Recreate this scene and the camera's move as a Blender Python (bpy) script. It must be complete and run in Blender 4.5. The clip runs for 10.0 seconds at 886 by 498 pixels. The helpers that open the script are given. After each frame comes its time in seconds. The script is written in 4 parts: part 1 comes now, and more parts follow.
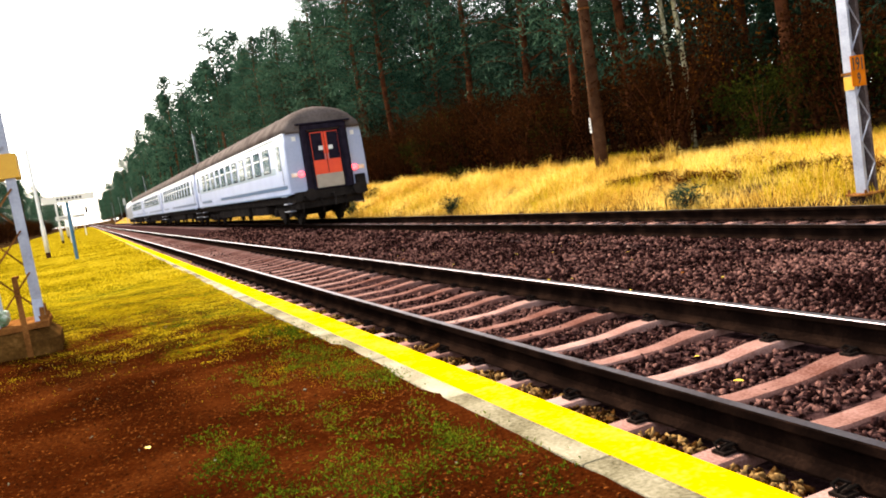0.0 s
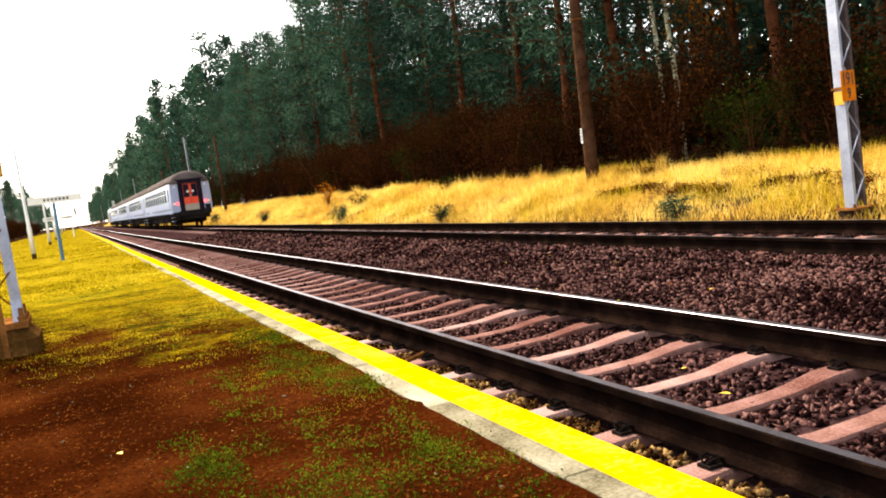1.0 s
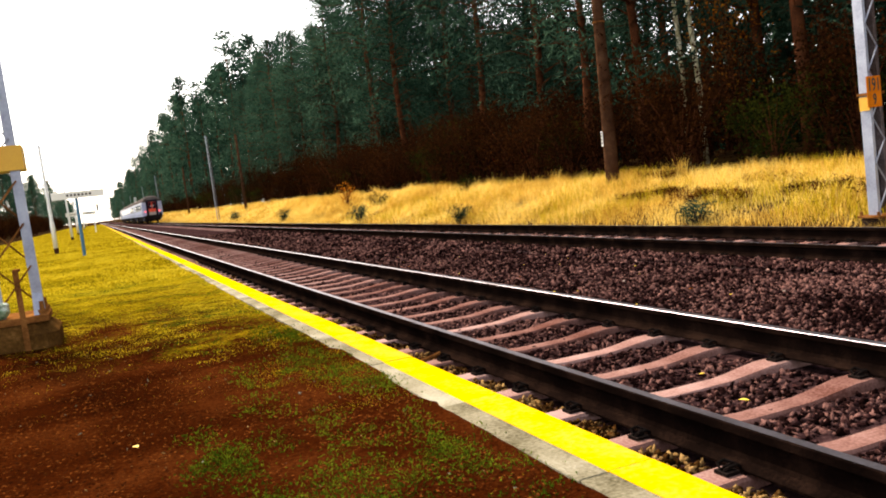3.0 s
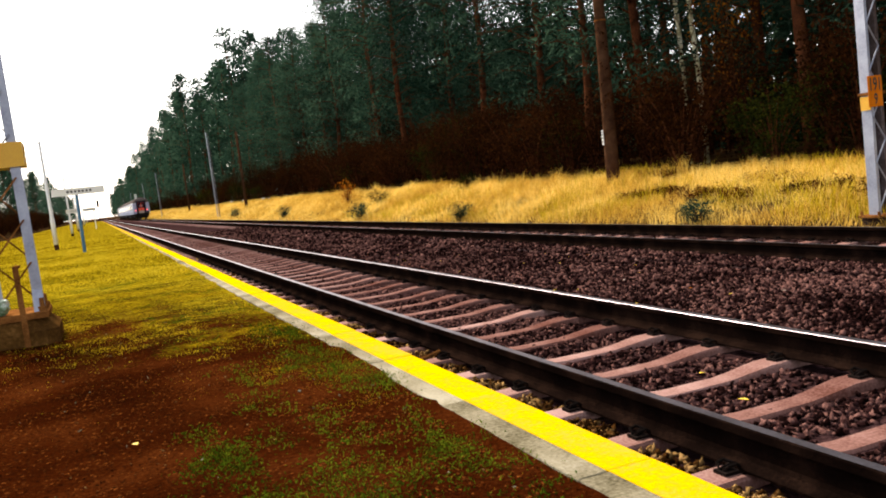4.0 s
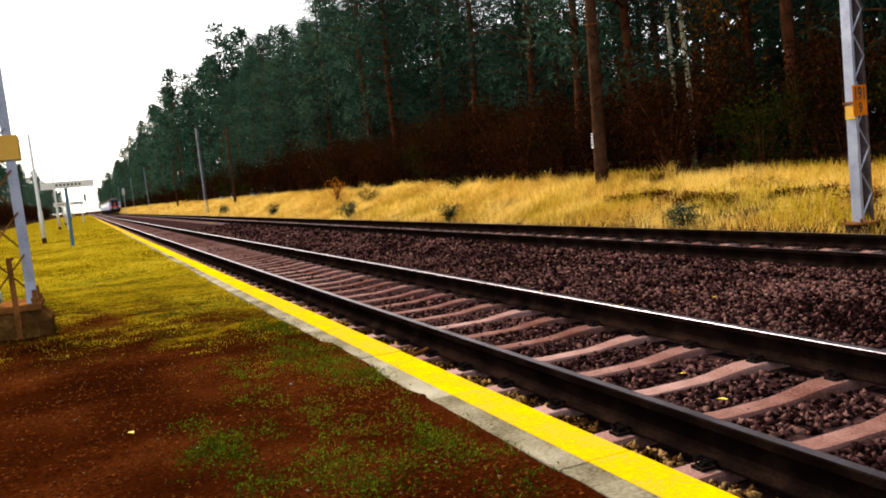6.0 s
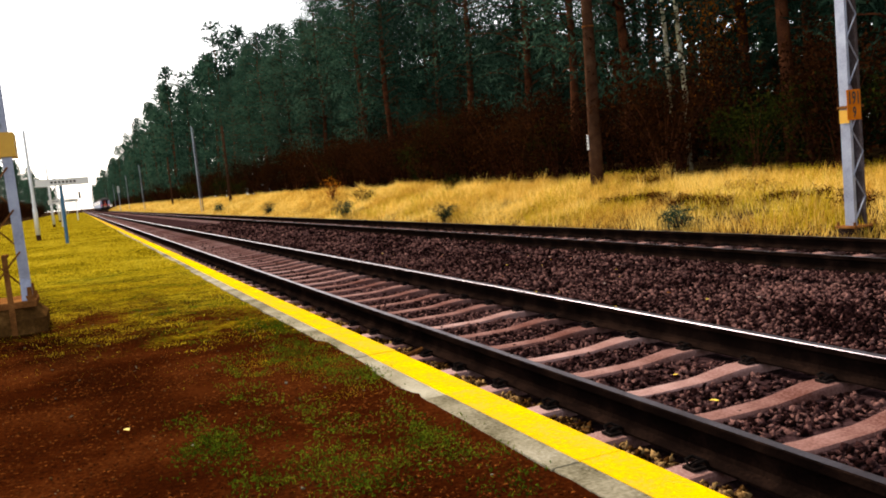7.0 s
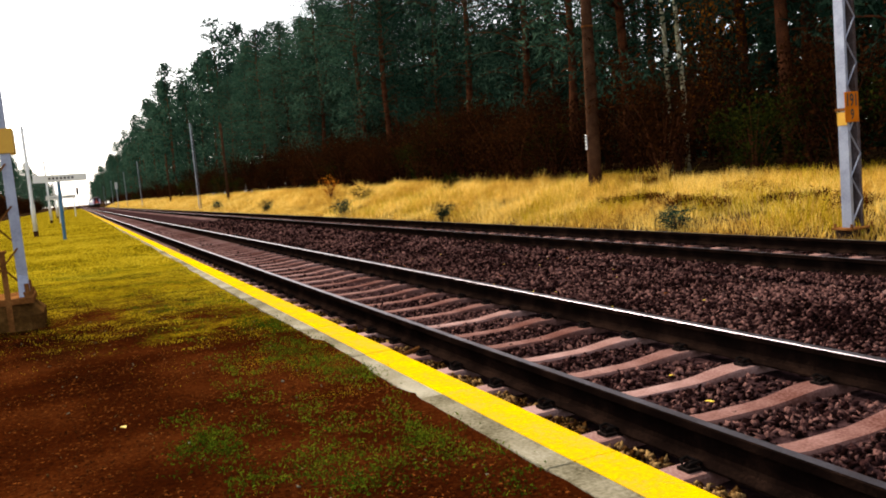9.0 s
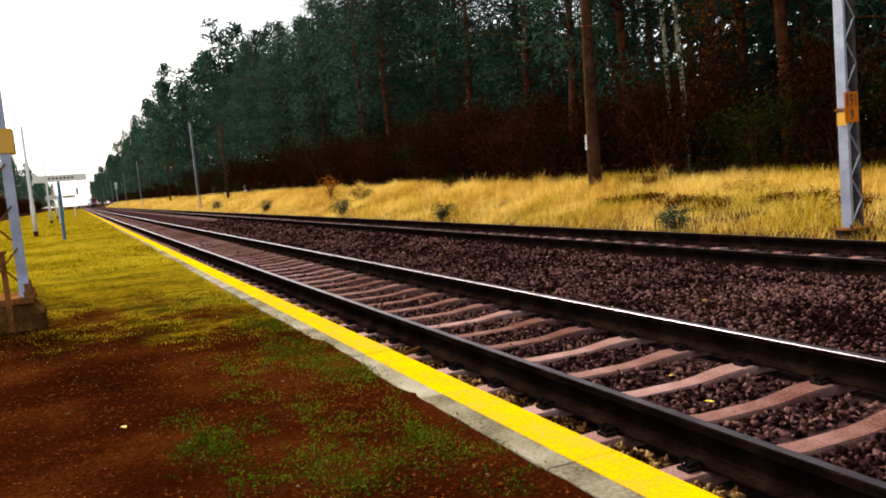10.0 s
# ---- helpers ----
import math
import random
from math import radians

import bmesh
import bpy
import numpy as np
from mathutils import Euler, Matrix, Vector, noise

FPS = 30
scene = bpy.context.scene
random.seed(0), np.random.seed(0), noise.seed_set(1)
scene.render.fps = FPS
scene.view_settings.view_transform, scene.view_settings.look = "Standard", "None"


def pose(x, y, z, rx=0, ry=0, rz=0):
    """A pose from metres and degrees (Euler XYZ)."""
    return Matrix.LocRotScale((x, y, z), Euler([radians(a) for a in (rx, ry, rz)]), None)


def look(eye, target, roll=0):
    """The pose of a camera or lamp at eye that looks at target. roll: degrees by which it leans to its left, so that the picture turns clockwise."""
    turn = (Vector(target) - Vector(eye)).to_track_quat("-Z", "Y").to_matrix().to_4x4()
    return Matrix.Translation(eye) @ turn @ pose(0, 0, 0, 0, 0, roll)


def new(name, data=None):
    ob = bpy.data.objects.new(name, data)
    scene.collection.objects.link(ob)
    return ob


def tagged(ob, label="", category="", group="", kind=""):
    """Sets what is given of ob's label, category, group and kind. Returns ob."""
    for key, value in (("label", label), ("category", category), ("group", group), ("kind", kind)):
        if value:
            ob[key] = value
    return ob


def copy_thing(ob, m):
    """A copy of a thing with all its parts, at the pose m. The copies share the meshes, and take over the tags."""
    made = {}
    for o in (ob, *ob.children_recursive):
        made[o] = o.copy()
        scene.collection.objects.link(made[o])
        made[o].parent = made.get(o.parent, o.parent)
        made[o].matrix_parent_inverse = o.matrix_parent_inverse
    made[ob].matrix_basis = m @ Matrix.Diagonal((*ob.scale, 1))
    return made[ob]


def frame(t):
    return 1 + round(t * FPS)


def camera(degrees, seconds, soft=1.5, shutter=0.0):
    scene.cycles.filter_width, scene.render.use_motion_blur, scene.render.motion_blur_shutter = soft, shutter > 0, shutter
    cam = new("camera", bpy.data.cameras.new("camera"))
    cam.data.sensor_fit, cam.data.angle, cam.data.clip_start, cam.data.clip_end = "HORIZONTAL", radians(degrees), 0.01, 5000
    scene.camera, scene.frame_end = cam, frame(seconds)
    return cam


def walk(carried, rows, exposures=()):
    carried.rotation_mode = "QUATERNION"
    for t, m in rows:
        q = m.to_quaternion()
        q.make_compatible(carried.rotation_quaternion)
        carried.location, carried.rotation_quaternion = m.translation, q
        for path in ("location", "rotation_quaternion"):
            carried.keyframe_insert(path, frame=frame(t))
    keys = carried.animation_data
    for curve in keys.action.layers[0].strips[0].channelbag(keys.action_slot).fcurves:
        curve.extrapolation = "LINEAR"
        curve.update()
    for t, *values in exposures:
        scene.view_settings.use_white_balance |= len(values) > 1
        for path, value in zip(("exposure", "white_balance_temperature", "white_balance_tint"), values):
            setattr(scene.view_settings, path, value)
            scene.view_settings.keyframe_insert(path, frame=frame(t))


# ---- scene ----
cam = camera(57.5, 10.0, soft=1.9)
PATH = [
    (0, (-2.425, -0.014, 1.181), (1.526, 9.124, 0.239), -8.36),
    (0.5, (-2.388, 0.023, 1.164), (1.619, 9.142, 0.273), -7.89),
    (1, (-2.379, 0.036, 1.160), (1.699, 9.127, 0.302), -7.31),
    (1.5, (-2.372, 0.044, 1.153), (1.677, 9.150, 0.325), -6.98),
    (2, (-2.373, 0.039, 1.152), (1.594, 9.182, 0.337), -6.73),
    (2.5, (-2.375, 0.041, 1.152), (1.525, 9.213, 0.343), -6.63),
    (4, (-2.374, 0.045, 1.155), (1.497, 9.227, 0.315), -6.25),
    (4.5, (-2.384, 0.025, 1.155), (1.506, 9.199, 0.308), -6.10),
    (5, (-2.398, 0.000, 1.159), (1.530, 9.156, 0.305), -5.87),
    (5.5, (-2.412, -0.026, 1.160), (1.554, 9.114, 0.304), -5.54),
    (7, (-2.434, -0.071, 1.164), (1.623, 9.030, 0.307), -4.75),
    (7.5, (-2.433, -0.073, 1.167), (1.639, 9.022, 0.303), -4.57),
    (8, (-2.435, -0.079, 1.170), (1.643, 9.010, 0.299), -4.39),
    (8.5, (-2.433, -0.076, 1.167), (1.647, 9.012, 0.298), -4.34),
    (9, (-2.435, -0.082, 1.170), (1.644, 9.006, 0.295), -4.34),
    (9.5, (-2.433, -0.078, 1.169), (1.647, 9.010, 0.294), -4.33),
    (10, (-2.437, -0.083, 1.170), (1.645, 9.005, 0.296), -4.33),
]
EXPOSURES = [(0, 1.97, 6950, 10), (1.0, 1.95, 6950, 10), (2.5, 1.72, 6950, 11), (4.0, 1.3, 6850, 12), (5.0, 1.22, 6800, 12), (7.0, 1.12, 6650, 12), (10, 1.09, 6600, 11)]
walk(cam, [(t, look(eye, target, roll)) for t, eye, target, roll in PATH], EXPOSURES)

# ---- light: bright overcast sky, low veiled sun beyond the platform's far end ----
world = bpy.data.worlds.new("sky")
scene.world = world
world.use_nodes = True
wn, wl = world.node_tree.nodes, world.node_tree.links
sky = wn.new("ShaderNodeTexSky")
sky.sky_type, sky.sun_disc = "NISHITA", False
SUN_EL, SUN_AZ = radians(40), radians(-14)   # azimuth from +y towards +x
sky.sun_elevation, sky.sun_rotation = SUN_EL, SUN_AZ
sky.air_density, sky.dust_density, sky.ozone_density = 1.2, 2.0, 1.0
soft_sky = wn.new("ShaderNodeHueSaturation")
soft_sky.inputs["Saturation"].default_value = 0.35
wl.new(sky.outputs[0], soft_sky.inputs["Color"])
wl.new(soft_sky.outputs[0], wn["Background"].inputs["Color"])
wn["Background"].inputs["Strength"].default_value = 0.15
sun_data = bpy.data.lights.new("sun", "SUN")
sun_data.energy, sun_data.angle, sun_data.color = 3.3, radians(12), (1.0, 0.9, 0.74)
sun = new("sun", sun_data)
sun.matrix_world = look((0, 0, 60), (-math.sin(SUN_AZ) * math.cos(SUN_EL), -math.cos(SUN_AZ) * math.cos(SUN_EL), 60 - math.sin(SUN_EL)))


# ---- materials ----
def material(name, colors, scale=5.0, rough=0.8, bump=0.3, metal=0.0, fine=60.0, island=0.0, obj=0.0, spec=0.5, emit=None, trans=0.0, bumpdist=0.01):
    """Base colours spread by coarse and fine noise, with optional shifts from piece to piece."""
    m = bpy.data.materials.new(name)
    m.use_nodes = True
    n, l = m.node_tree.nodes, m.node_tree.links
    b = n["Principled BSDF"]
    b.inputs["Roughness"].default_value, b.inputs["Metallic"].default_value = rough, metal
    b.inputs["Specular IOR Level"].default_value = spec if rough < 0.72 else 0.0
    tc = n.new("ShaderNodeTexCoord")
    n1, n2 = n.new("ShaderNodeTexNoise"), n.new("ShaderNodeTexNoise")
    n1.inputs["Scale"].default_value, n1.inputs["Detail"].default_value = scale, 5
    n2.inputs["Scale"].default_value, n2.inputs["Detail"].default_value = fine, 3
    for t in (n1, n2):
        l.new(tc.outputs["Object"], t.inputs["Vector"])
    mix = n.new("ShaderNodeMath")
    mix.operation = "MULTIPLY_ADD"
    l.new(n2.outputs["Fac"], mix.inputs[0])
    mix.inputs[1].default_value = 0.5
    l.new(n1.outputs["Fac"], mix.inputs[2])
    last = mix.outputs[0]
    for amount, source in ((island, "island"), (obj, "object")):
        if amount:
            g = n.new("ShaderNodeNewGeometry") if source == "island" else n.new("ShaderNodeObjectInfo")
            out = g.outputs["Random Per Island"] if source == "island" else g.outputs["Random"]
            a = n.new("ShaderNodeMath")
            a.operation = "MULTIPLY_ADD"
            l.new(out, a.inputs[0])
            a.inputs[1].default_value = amount
            l.new(last, a.inputs[2])
            c = n.new("ShaderNodeMath")
            c.operation = "SUBTRACT"
            l.new(a.outputs[0], c.inputs[0])
            c.inputs[1].default_value = amount / 2
            last = c.outputs[0]
    ramp = n.new("ShaderNodeValToRGB")
    e = ramp.color_ramp.elements
    while len(e) < len(colors):
        e.new(0.5)
    for i, c in enumerate(colors):
        e[i].position = 0.5 + 0.5 * i / max(1, len(colors) - 1)
        e[i].color = (*c, 1)
    l.new(last, ramp.inputs[0])
    l.new(ramp.outputs[0], b.inputs["Base Color"])
    if bump:
        bp = n.new("ShaderNodeBump")
        bp.inputs["Strength"].default_value, bp.inputs["Distance"].default_value = bump, bumpdist
        l.new(last, bp.inputs["Height"])
        l.new(bp.outputs[0], b.inputs["Normal"])
    if emit:
        b.inputs["Emission Color"].default_value = (*emit[0], 1)
        b.inputs["Emission Strength"].default_value = emit[1]
    if trans:
        tr = n.new("ShaderNodeBsdfTranslucent")
        l.new(ramp.outputs[0], tr.inputs["Color"])
        ms = n.new("ShaderNodeMixShader")
        ms.inputs[0].default_value = trans
        l.new(b.outputs[0], ms.inputs[1])
        l.new(tr.outputs[0], ms.inputs[2])
        l.new(ms.outputs[0], n["Material Output"].inputs["Surface"])
    return m


GROUND = material("forest_ground", [(0.012, 0.006, 0.003), (0.03, 0.015, 0.006), (0.06, 0.035, 0.012)], 0.6, 0.95, 0.6, fine=25)
SOIL = material("platform_soil", [(0.007, 0.0014, 0.0004), (0.023, 0.0044, 0.0008), (0.06, 0.0145, 0.003)], 1.6, 0.95, 0.8, fine=70, bumpdist=0.02)
BALLAST = material("ballast_bed", [(0.01, 0.005, 0.005), (0.026, 0.0125, 0.013), (0.055, 0.029, 0.028)], 9, 0.9, 1.0, fine=24, bumpdist=0.05)
STONE = material("ballast_stone", [(0.004, 0.0016, 0.0015), (0.0125, 0.005, 0.0048), (0.029, 0.0122, 0.0118), (0.12, 0.058, 0.05)], 0.8, 0.85, 0.4, fine=90, island=0.75)
RUSTY_STONE = material("rusty_ballast_stone", [(0.01, 0.004, 0.0014), (0.045, 0.019, 0.005), (0.22, 0.13, 0.05)], 0.8, 0.85, 0.4, fine=90, island=0.55)


def grow_moss(m):
    """Yellow-green moss over the soil: closed further along the platform, in ragged patches towards its near end."""
    n, l = m.node_tree.nodes, m.node_tree.links
    b = n["Principled BSDF"]
    soil = b.inputs["Base Color"].links[0].from_socket
    tc, xyz = n.new("ShaderNodeTexCoord"), n.new("ShaderNodeSeparateXYZ")
    l.new(tc.outputs["Object"], xyz.inputs[0])
    along = n.new("ShaderNodeMath")
    along.operation = "MULTIPLY_ADD"
    l.new(xyz.outputs["X"], along.inputs[0])
    along.inputs[1].default_value = 1.3
    l.new(xyz.outputs["Y"], along.inputs[2])
    grow = n.new("ShaderNodeMapRange")
    l.new(along.outputs[0], grow.inputs["Value"])
    grow.inputs["From Min"].default_value, grow.inputs["From Max"].default_value = 0.2, 8.0
    grow.inputs["To Min"].default_value, grow.inputs["To Max"].default_value = -0.62, 0.42
    last = grow.outputs[0]
    for scale, amount in ((1.1, 1.0), (7.0, 0.5), (45.0, 0.7)):
        t, a = n.new("ShaderNodeTexNoise"), n.new("ShaderNodeMath")
        t.inputs["Scale"].default_value, t.inputs["Detail"].default_value = scale, 3
        l.new(tc.outputs["Object"], t.inputs["Vector"])
        a.operation = "MULTIPLY_ADD"
        l.new(t.outputs["Fac"], a.inputs[0])
        a.inputs[1].default_value = amount
        l.new(last, a.inputs[2])
        last = a.outputs[0]
    cut = n.new("ShaderNodeMapRange")
    l.new(last, cut.inputs["Value"])
    cut.inputs["From Min"].default_value, cut.inputs["From Max"].default_value = 0.95, 1.3
    tone, ramp = n.new("ShaderNodeTexNoise"), n.new("ShaderNodeValToRGB")
    tone.inputs["Scale"].default_value, tone.inputs["Detail"].default_value = 2.2, 6
    l.new(tc.outputs["Object"], tone.inputs["Vector"])
    l.new(tone.outputs["Fac"], ramp.inputs[0])
    ramp.color_ramp.elements[0].position, ramp.color_ramp.elements[0].color = 0.35, (0.05, 0.05, 0.003, 1)
    ramp.color_ramp.elements[1].position, ramp.color_ramp.elements[1].color = 0.65, (0.2, 0.135, 0.004, 1)
    mix = n.new("ShaderNodeMix")
    mix.data_type = "RGBA"
    l.new(cut.outputs[0], mix.inputs[0])
    l.new(soil, mix.inputs[6])
    l.new(ramp.outputs[0], mix.inputs[7])
    l.new(mix.outputs[2], b.inputs["Base Color"])


grow_moss(SOIL)
CONCRETE = material("concrete", [(0.06, 0.05, 0.026), (0.19, 0.165, 0.11), (0.3, 0.27, 0.2)], 3.5, 0.85, 0.8, fine=70, obj=0.25)
SLEEPER = material("sleeper_concrete", [(0.085, 0.033, 0.025), (0.19, 0.098, 0.083), (0.31, 0.19, 0.17)], 2.2, 0.85, 0.4, fine=70, obj=0.3)
YELLOW = material("yellow_paint", [(0.44, 0.28, 0.03), (0.5, 0.3, 0.004), (0.6, 0.37, 0.0), (0.68, 0.44, 0.002)], 3.0, 0.75, 0.35, fine=45, obj=0.2)
# rust taken almost to black: shade on the rail sides sits in the colour
RAIL_SIDE = material("rail_rust_shaded", [(0.002, 0.0012, 0.001), (0.005, 0.0027, 0.0021), (0.014, 0.0072, 0.005)], 4, 0.95, 0.4, fine=60, spec=0.12)
RAIL_TOP = material("rail_polished", [(0.11, 0.09, 0.1), (0.17, 0.15, 0.168), (0.24, 0.215, 0.24)], 3, 0.38, 0.05, 1.0, fine=50)
CLIP = material("clip_iron", [(0.006, 0.005, 0.004), (0.016, 0.011, 0.01)], 20, 0.9, 0.3, spec=0.15)
GALV = material("galvanised_steel", [(0.2, 0.21, 0.27), (0.3, 0.32, 0.39), (0.38, 0.4, 0.47)], 3, 0.5, 0.15, 0.5, fine=40)
STAINED_SHADED = material("stained_shaded_steel", [(0.035, 0.022, 0.016), (0.07, 0.055, 0.055), (0.14, 0.12, 0.14)], 2.2, 0.8, 0.3, fine=30)
RUST = material("rusty_steel", [(0.065, 0.024, 0.007), (0.15, 0.058, 0.016), (0.26, 0.11, 0.032)], 6, 0.85, 0.5, fine=60)
WHITE = material("white_paint", [(0.68, 0.68, 0.66), (0.8, 0.8, 0.78)], 4, 0.5, 0.1)
BLUE = material("blue_paint", [(0.02, 0.1, 0.2), (0.04, 0.16, 0.28)], 4, 0.5, 0.1)
BLACK = material("black_paint", [(0.008, 0.008, 0.008), (0.02, 0.018, 0.016)], 8, 0.6, 0.1)
SIGN_ORANGE = material("orange_enamel", [(0.45, 0.11, 0.005), (0.6, 0.17, 0.01)], 5, 0.75, 0.1)
SIGN_YELLOW = material("yellow_enamel", [(0.55, 0.27, 0.01), (0.66, 0.36, 0.015)], 5, 0.45, 0.1)
POLE_WOOD = material("weathered_pole", [(0.025, 0.011, 0.006), (0.055, 0.025, 0.013), (0.09, 0.045, 0.024)], 4, 0.9, 0.5, fine=50)
BARK = material("pine_bark", [(0.02, 0.008, 0.004), (0.065, 0.022, 0.01), (0.13, 0.045, 0.018)], 3, 0.95, 0.8, fine=25, obj=0.2)
BIRCH = material("birch_bark", [(0.05, 0.04, 0.025), (0.4, 0.36, 0.2), (0.62, 0.57, 0.38), (0.7, 0.66, 0.5)], 3.5, 0.8, 0.4, fine=20)
NEEDLES = material("pine_needles", [(0.005, 0.016, 0.01), (0.019, 0.045, 0.029), (0.052, 0.098, 0.062)], 0.7, 0.8, 0, fine=8, island=0.4, obj=0.2, trans=0.4)
# undergrowth leaves, brown and green, near black: forest shade put into their colour
BROWN_LEAF = material("shaded_autumn_leaf", [(0.006, 0.0024, 0.0009), (0.015, 0.0052, 0.0017), (0.034, 0.0115, 0.0034)], 0.8, 0.8, 0, fine=8, island=0.4, obj=0.3, trans=0.25, spec=0.15)
ORANGE_LEAF = material("autumn_orange_leaf", [(0.14, 0.035, 0.004), (0.3, 0.09, 0.008), (0.42, 0.16, 0.012)], 0.8, 0.8, 0, fine=8, island=0.5, trans=0.35)
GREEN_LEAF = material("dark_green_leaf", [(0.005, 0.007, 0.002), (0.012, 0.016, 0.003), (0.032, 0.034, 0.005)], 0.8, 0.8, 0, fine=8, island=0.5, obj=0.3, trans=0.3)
DRY_GRASS = material("dry_grass", [(0.34, 0.17, 0.02), (0.74, 0.465, 0.075), (0.88, 0.66, 0.2)], 0.35, 0.8, 0, fine=3, island=0.45, trans=0.4)
MOSSY_GRASS = material("mossy_grass", [(0.14, 0.095, 0.003), (0.42, 0.3, 0.008), (0.6, 0.45, 0.03)], 0.5, 0.85, 0, fine=4, island=0.5, trans=0.3)
GREEN_GRASS = material("short_grass", [(0.014, 0.03, 0.002), (0.04, 0.07, 0.004), (0.11, 0.14, 0.008)], 0.8, 0.8, 0, fine=6, island=0.5, trans=0.3)
BODY_WHITE = material("lilac_white_lacquer", [(0.3, 0.36, 0.54), (0.39, 0.45, 0.63)], 1.2, 0.3, 0.03, fine=12)
BODY_STRIPE = material("blue_lacquer", [(0.012, 0.06, 0.15), (0.02, 0.09, 0.21)], 2, 0.3, 0.03)
ROOF = material("grimy_roof", [(0.055, 0.043, 0.04), (0.095, 0.078, 0.073), (0.14, 0.116, 0.11)], 1.0, 0.75, 0.2, fine=14)
UNDER = material("underframe_grime", [(0.012, 0.01, 0.01), (0.03, 0.025, 0.022)], 3, 0.8, 0.3)
BODY_BAND = material("pale_blue_grey_lacquer", [(0.085, 0.15, 0.21), (0.12, 0.2, 0.27)], 1.2, 0.3, 0.03, fine=12)
# pane colour holds a painted reflection of the pale sky
SIDE_GLASS = material("sky_reflection_window", [(0.04, 0.08, 0.11), (0.07, 0.13, 0.16)], 1, 0.05, 0, spec=0.6)
GLASS = material("tinted_window", [(0.03, 0.045, 0.06), (0.05, 0.07, 0.09)], 1, 0.06, 0)
RUBBER = material("gangway_rubber", [(0.01, 0.008, 0.014), (0.022, 0.018, 0.03)], 5, 0.8, 0.2)
RED = material("red_door", [(0.72, 0.04, 0.008), (0.85, 0.07, 0.012)], 3, 0.4, 0.05)
BEIGE = material("beige_plate", [(0.3, 0.25, 0.2), (0.4, 0.34, 0.28)], 4, 0.6, 0.1)
TAIL = material("tail_lamp", [(0.8, 0.02, 0.03)], 4, 0.3, 0, emit=((1.0, 0.015, 0.03), 1.6))
AMBER = material("amber_reflector", [(0.85, 0.4, 0.02)], 4, 0.35, 0)
DARK_BASE = material("oily_base", [(0.015, 0.009, 0.007), (0.035, 0.022, 0.016), (0.06, 0.04, 0.03)], 7, 0.9, 0.5)
BLOCK = material("rust_stained_concrete", [(0.025, 0.012, 0.004), (0.075, 0.034, 0.009), (0.16, 0.08, 0.024)], 3.5, 0.9, 0.6, fine=40)
LITTER = material("leaf_litter", [(0.02, 0.005, 0.0015), (0.055, 0.014, 0.003), (0.14, 0.04, 0.008)], 0.9, 0.9, 0, fine=8, island=0.6)
LOCO = material("locomotive_lacquer", [(0.06, 0.07, 0.1), (0.12, 0.13, 0.17)], 2, 0.4, 0.05)


# ---- mesh building ----
class Shape:
    """Collects vertices and faces; faces carry a material slot."""

    def __init__(self):
        self.v, self.f, self.s = [], [], []

    def add(self, verts, faces, slot=0):
        k = len(self.v)
        self.v += [tuple(p) for p in verts]
        self.f += [tuple(i + k for i in f) for f in faces]
        self.s += [slot] * len(faces)

    def box(self, x0, x1, y0, y1, z0, z1, slot=0, c=0.0):
        """A box; c cuts its upright and upper edges."""
        if c <= 0:
            self.add([(x, y, z) for z in (z0, z1) for x, y in ((x0, y0), (x1, y0), (x1, y1), (x0, y1))],
                     [(3, 2, 1, 0), (4, 5, 6, 7), (0, 1, 5, 4), (1, 2, 6, 5), (2, 3, 7, 6), (3, 0, 4, 7)], slot)
            return
        def ring(d, z):
            a, b, e, g = x0 + d, x1 - d, y0 + d, y1 - d
            return [(a + c, e, z), (b - c, e, z), (b, e + c, z), (b, g - c, z), (b - c, g, z), (a + c, g, z), (a, g - c, z), (a, e + c, z)]
        self.loft([ring(0, z0), ring(0, z1 - c), ring(c, z1)], slot)

    def loft(self, rings, slot=0, caps=True, closed=True):
        n = len(rings[0])
        verts = [p for r in rings for p in r]
        faces = []
        for i in range(len(rings) - 1):
            for j in range(n if closed else n - 1):
                a, b = i * n + j, i * n + (j + 1) % n
                faces.append((a, b, b + n, a + n))
        if caps:
            faces.append(tuple(range(n - 1, -1, -1)))
            faces.append(tuple(range((len(rings) - 1) * n, len(rings) * n)))
        self.add(verts, faces, slot)

    def tube(self, pts, radii, sides=8, slot=0):
        rings = []
        for i, p in enumerate(pts):
            p = Vector(p)
            d = (Vector(pts[min(i + 1, len(pts) - 1)]) - Vector(pts[max(i - 1, 0)])).normalized()
            a = d.orthogonal().normalized() if abs(d.z) < 0.9 else Vector((1, 0, 0))
            a = (a - d * a.dot(d)).normalized()
            b = d.cross(a)
            r = radii[i] if isinstance(radii, (list, tuple)) else radii
            rings.append([p + (a * math.cos(2 * math.pi * j / sides) + b * math.sin(2 * math.pi * j / sides)) * r for j in range(sides)])
        self.loft(rings, slot)

    def mesh(self, name, *materials, smooth=False):
        me = bpy.data.meshes.new(name)
        me.from_pydata(self.v, [], self.f)
        for m in materials:
            me.materials.append(m)
        if len(materials) > 1:
            me.polygons.foreach_set("material_index", self.s)
        if smooth:
            me.polygons.foreach_set("use_smooth", [True] * len(self.f))
        me.update()
        return me


def part(name, shape, mat, parent, label="", smooth=False, m=None):
    data = shape if isinstance(shape, bpy.types.Mesh) else shape.mesh(name, *(mat if isinstance(mat, tuple) else (mat,)), smooth=smooth)
    ob = new(name, data)
    ob.parent = parent
    if m is not None:
        ob.matrix_basis = m
    return tagged(ob, label)


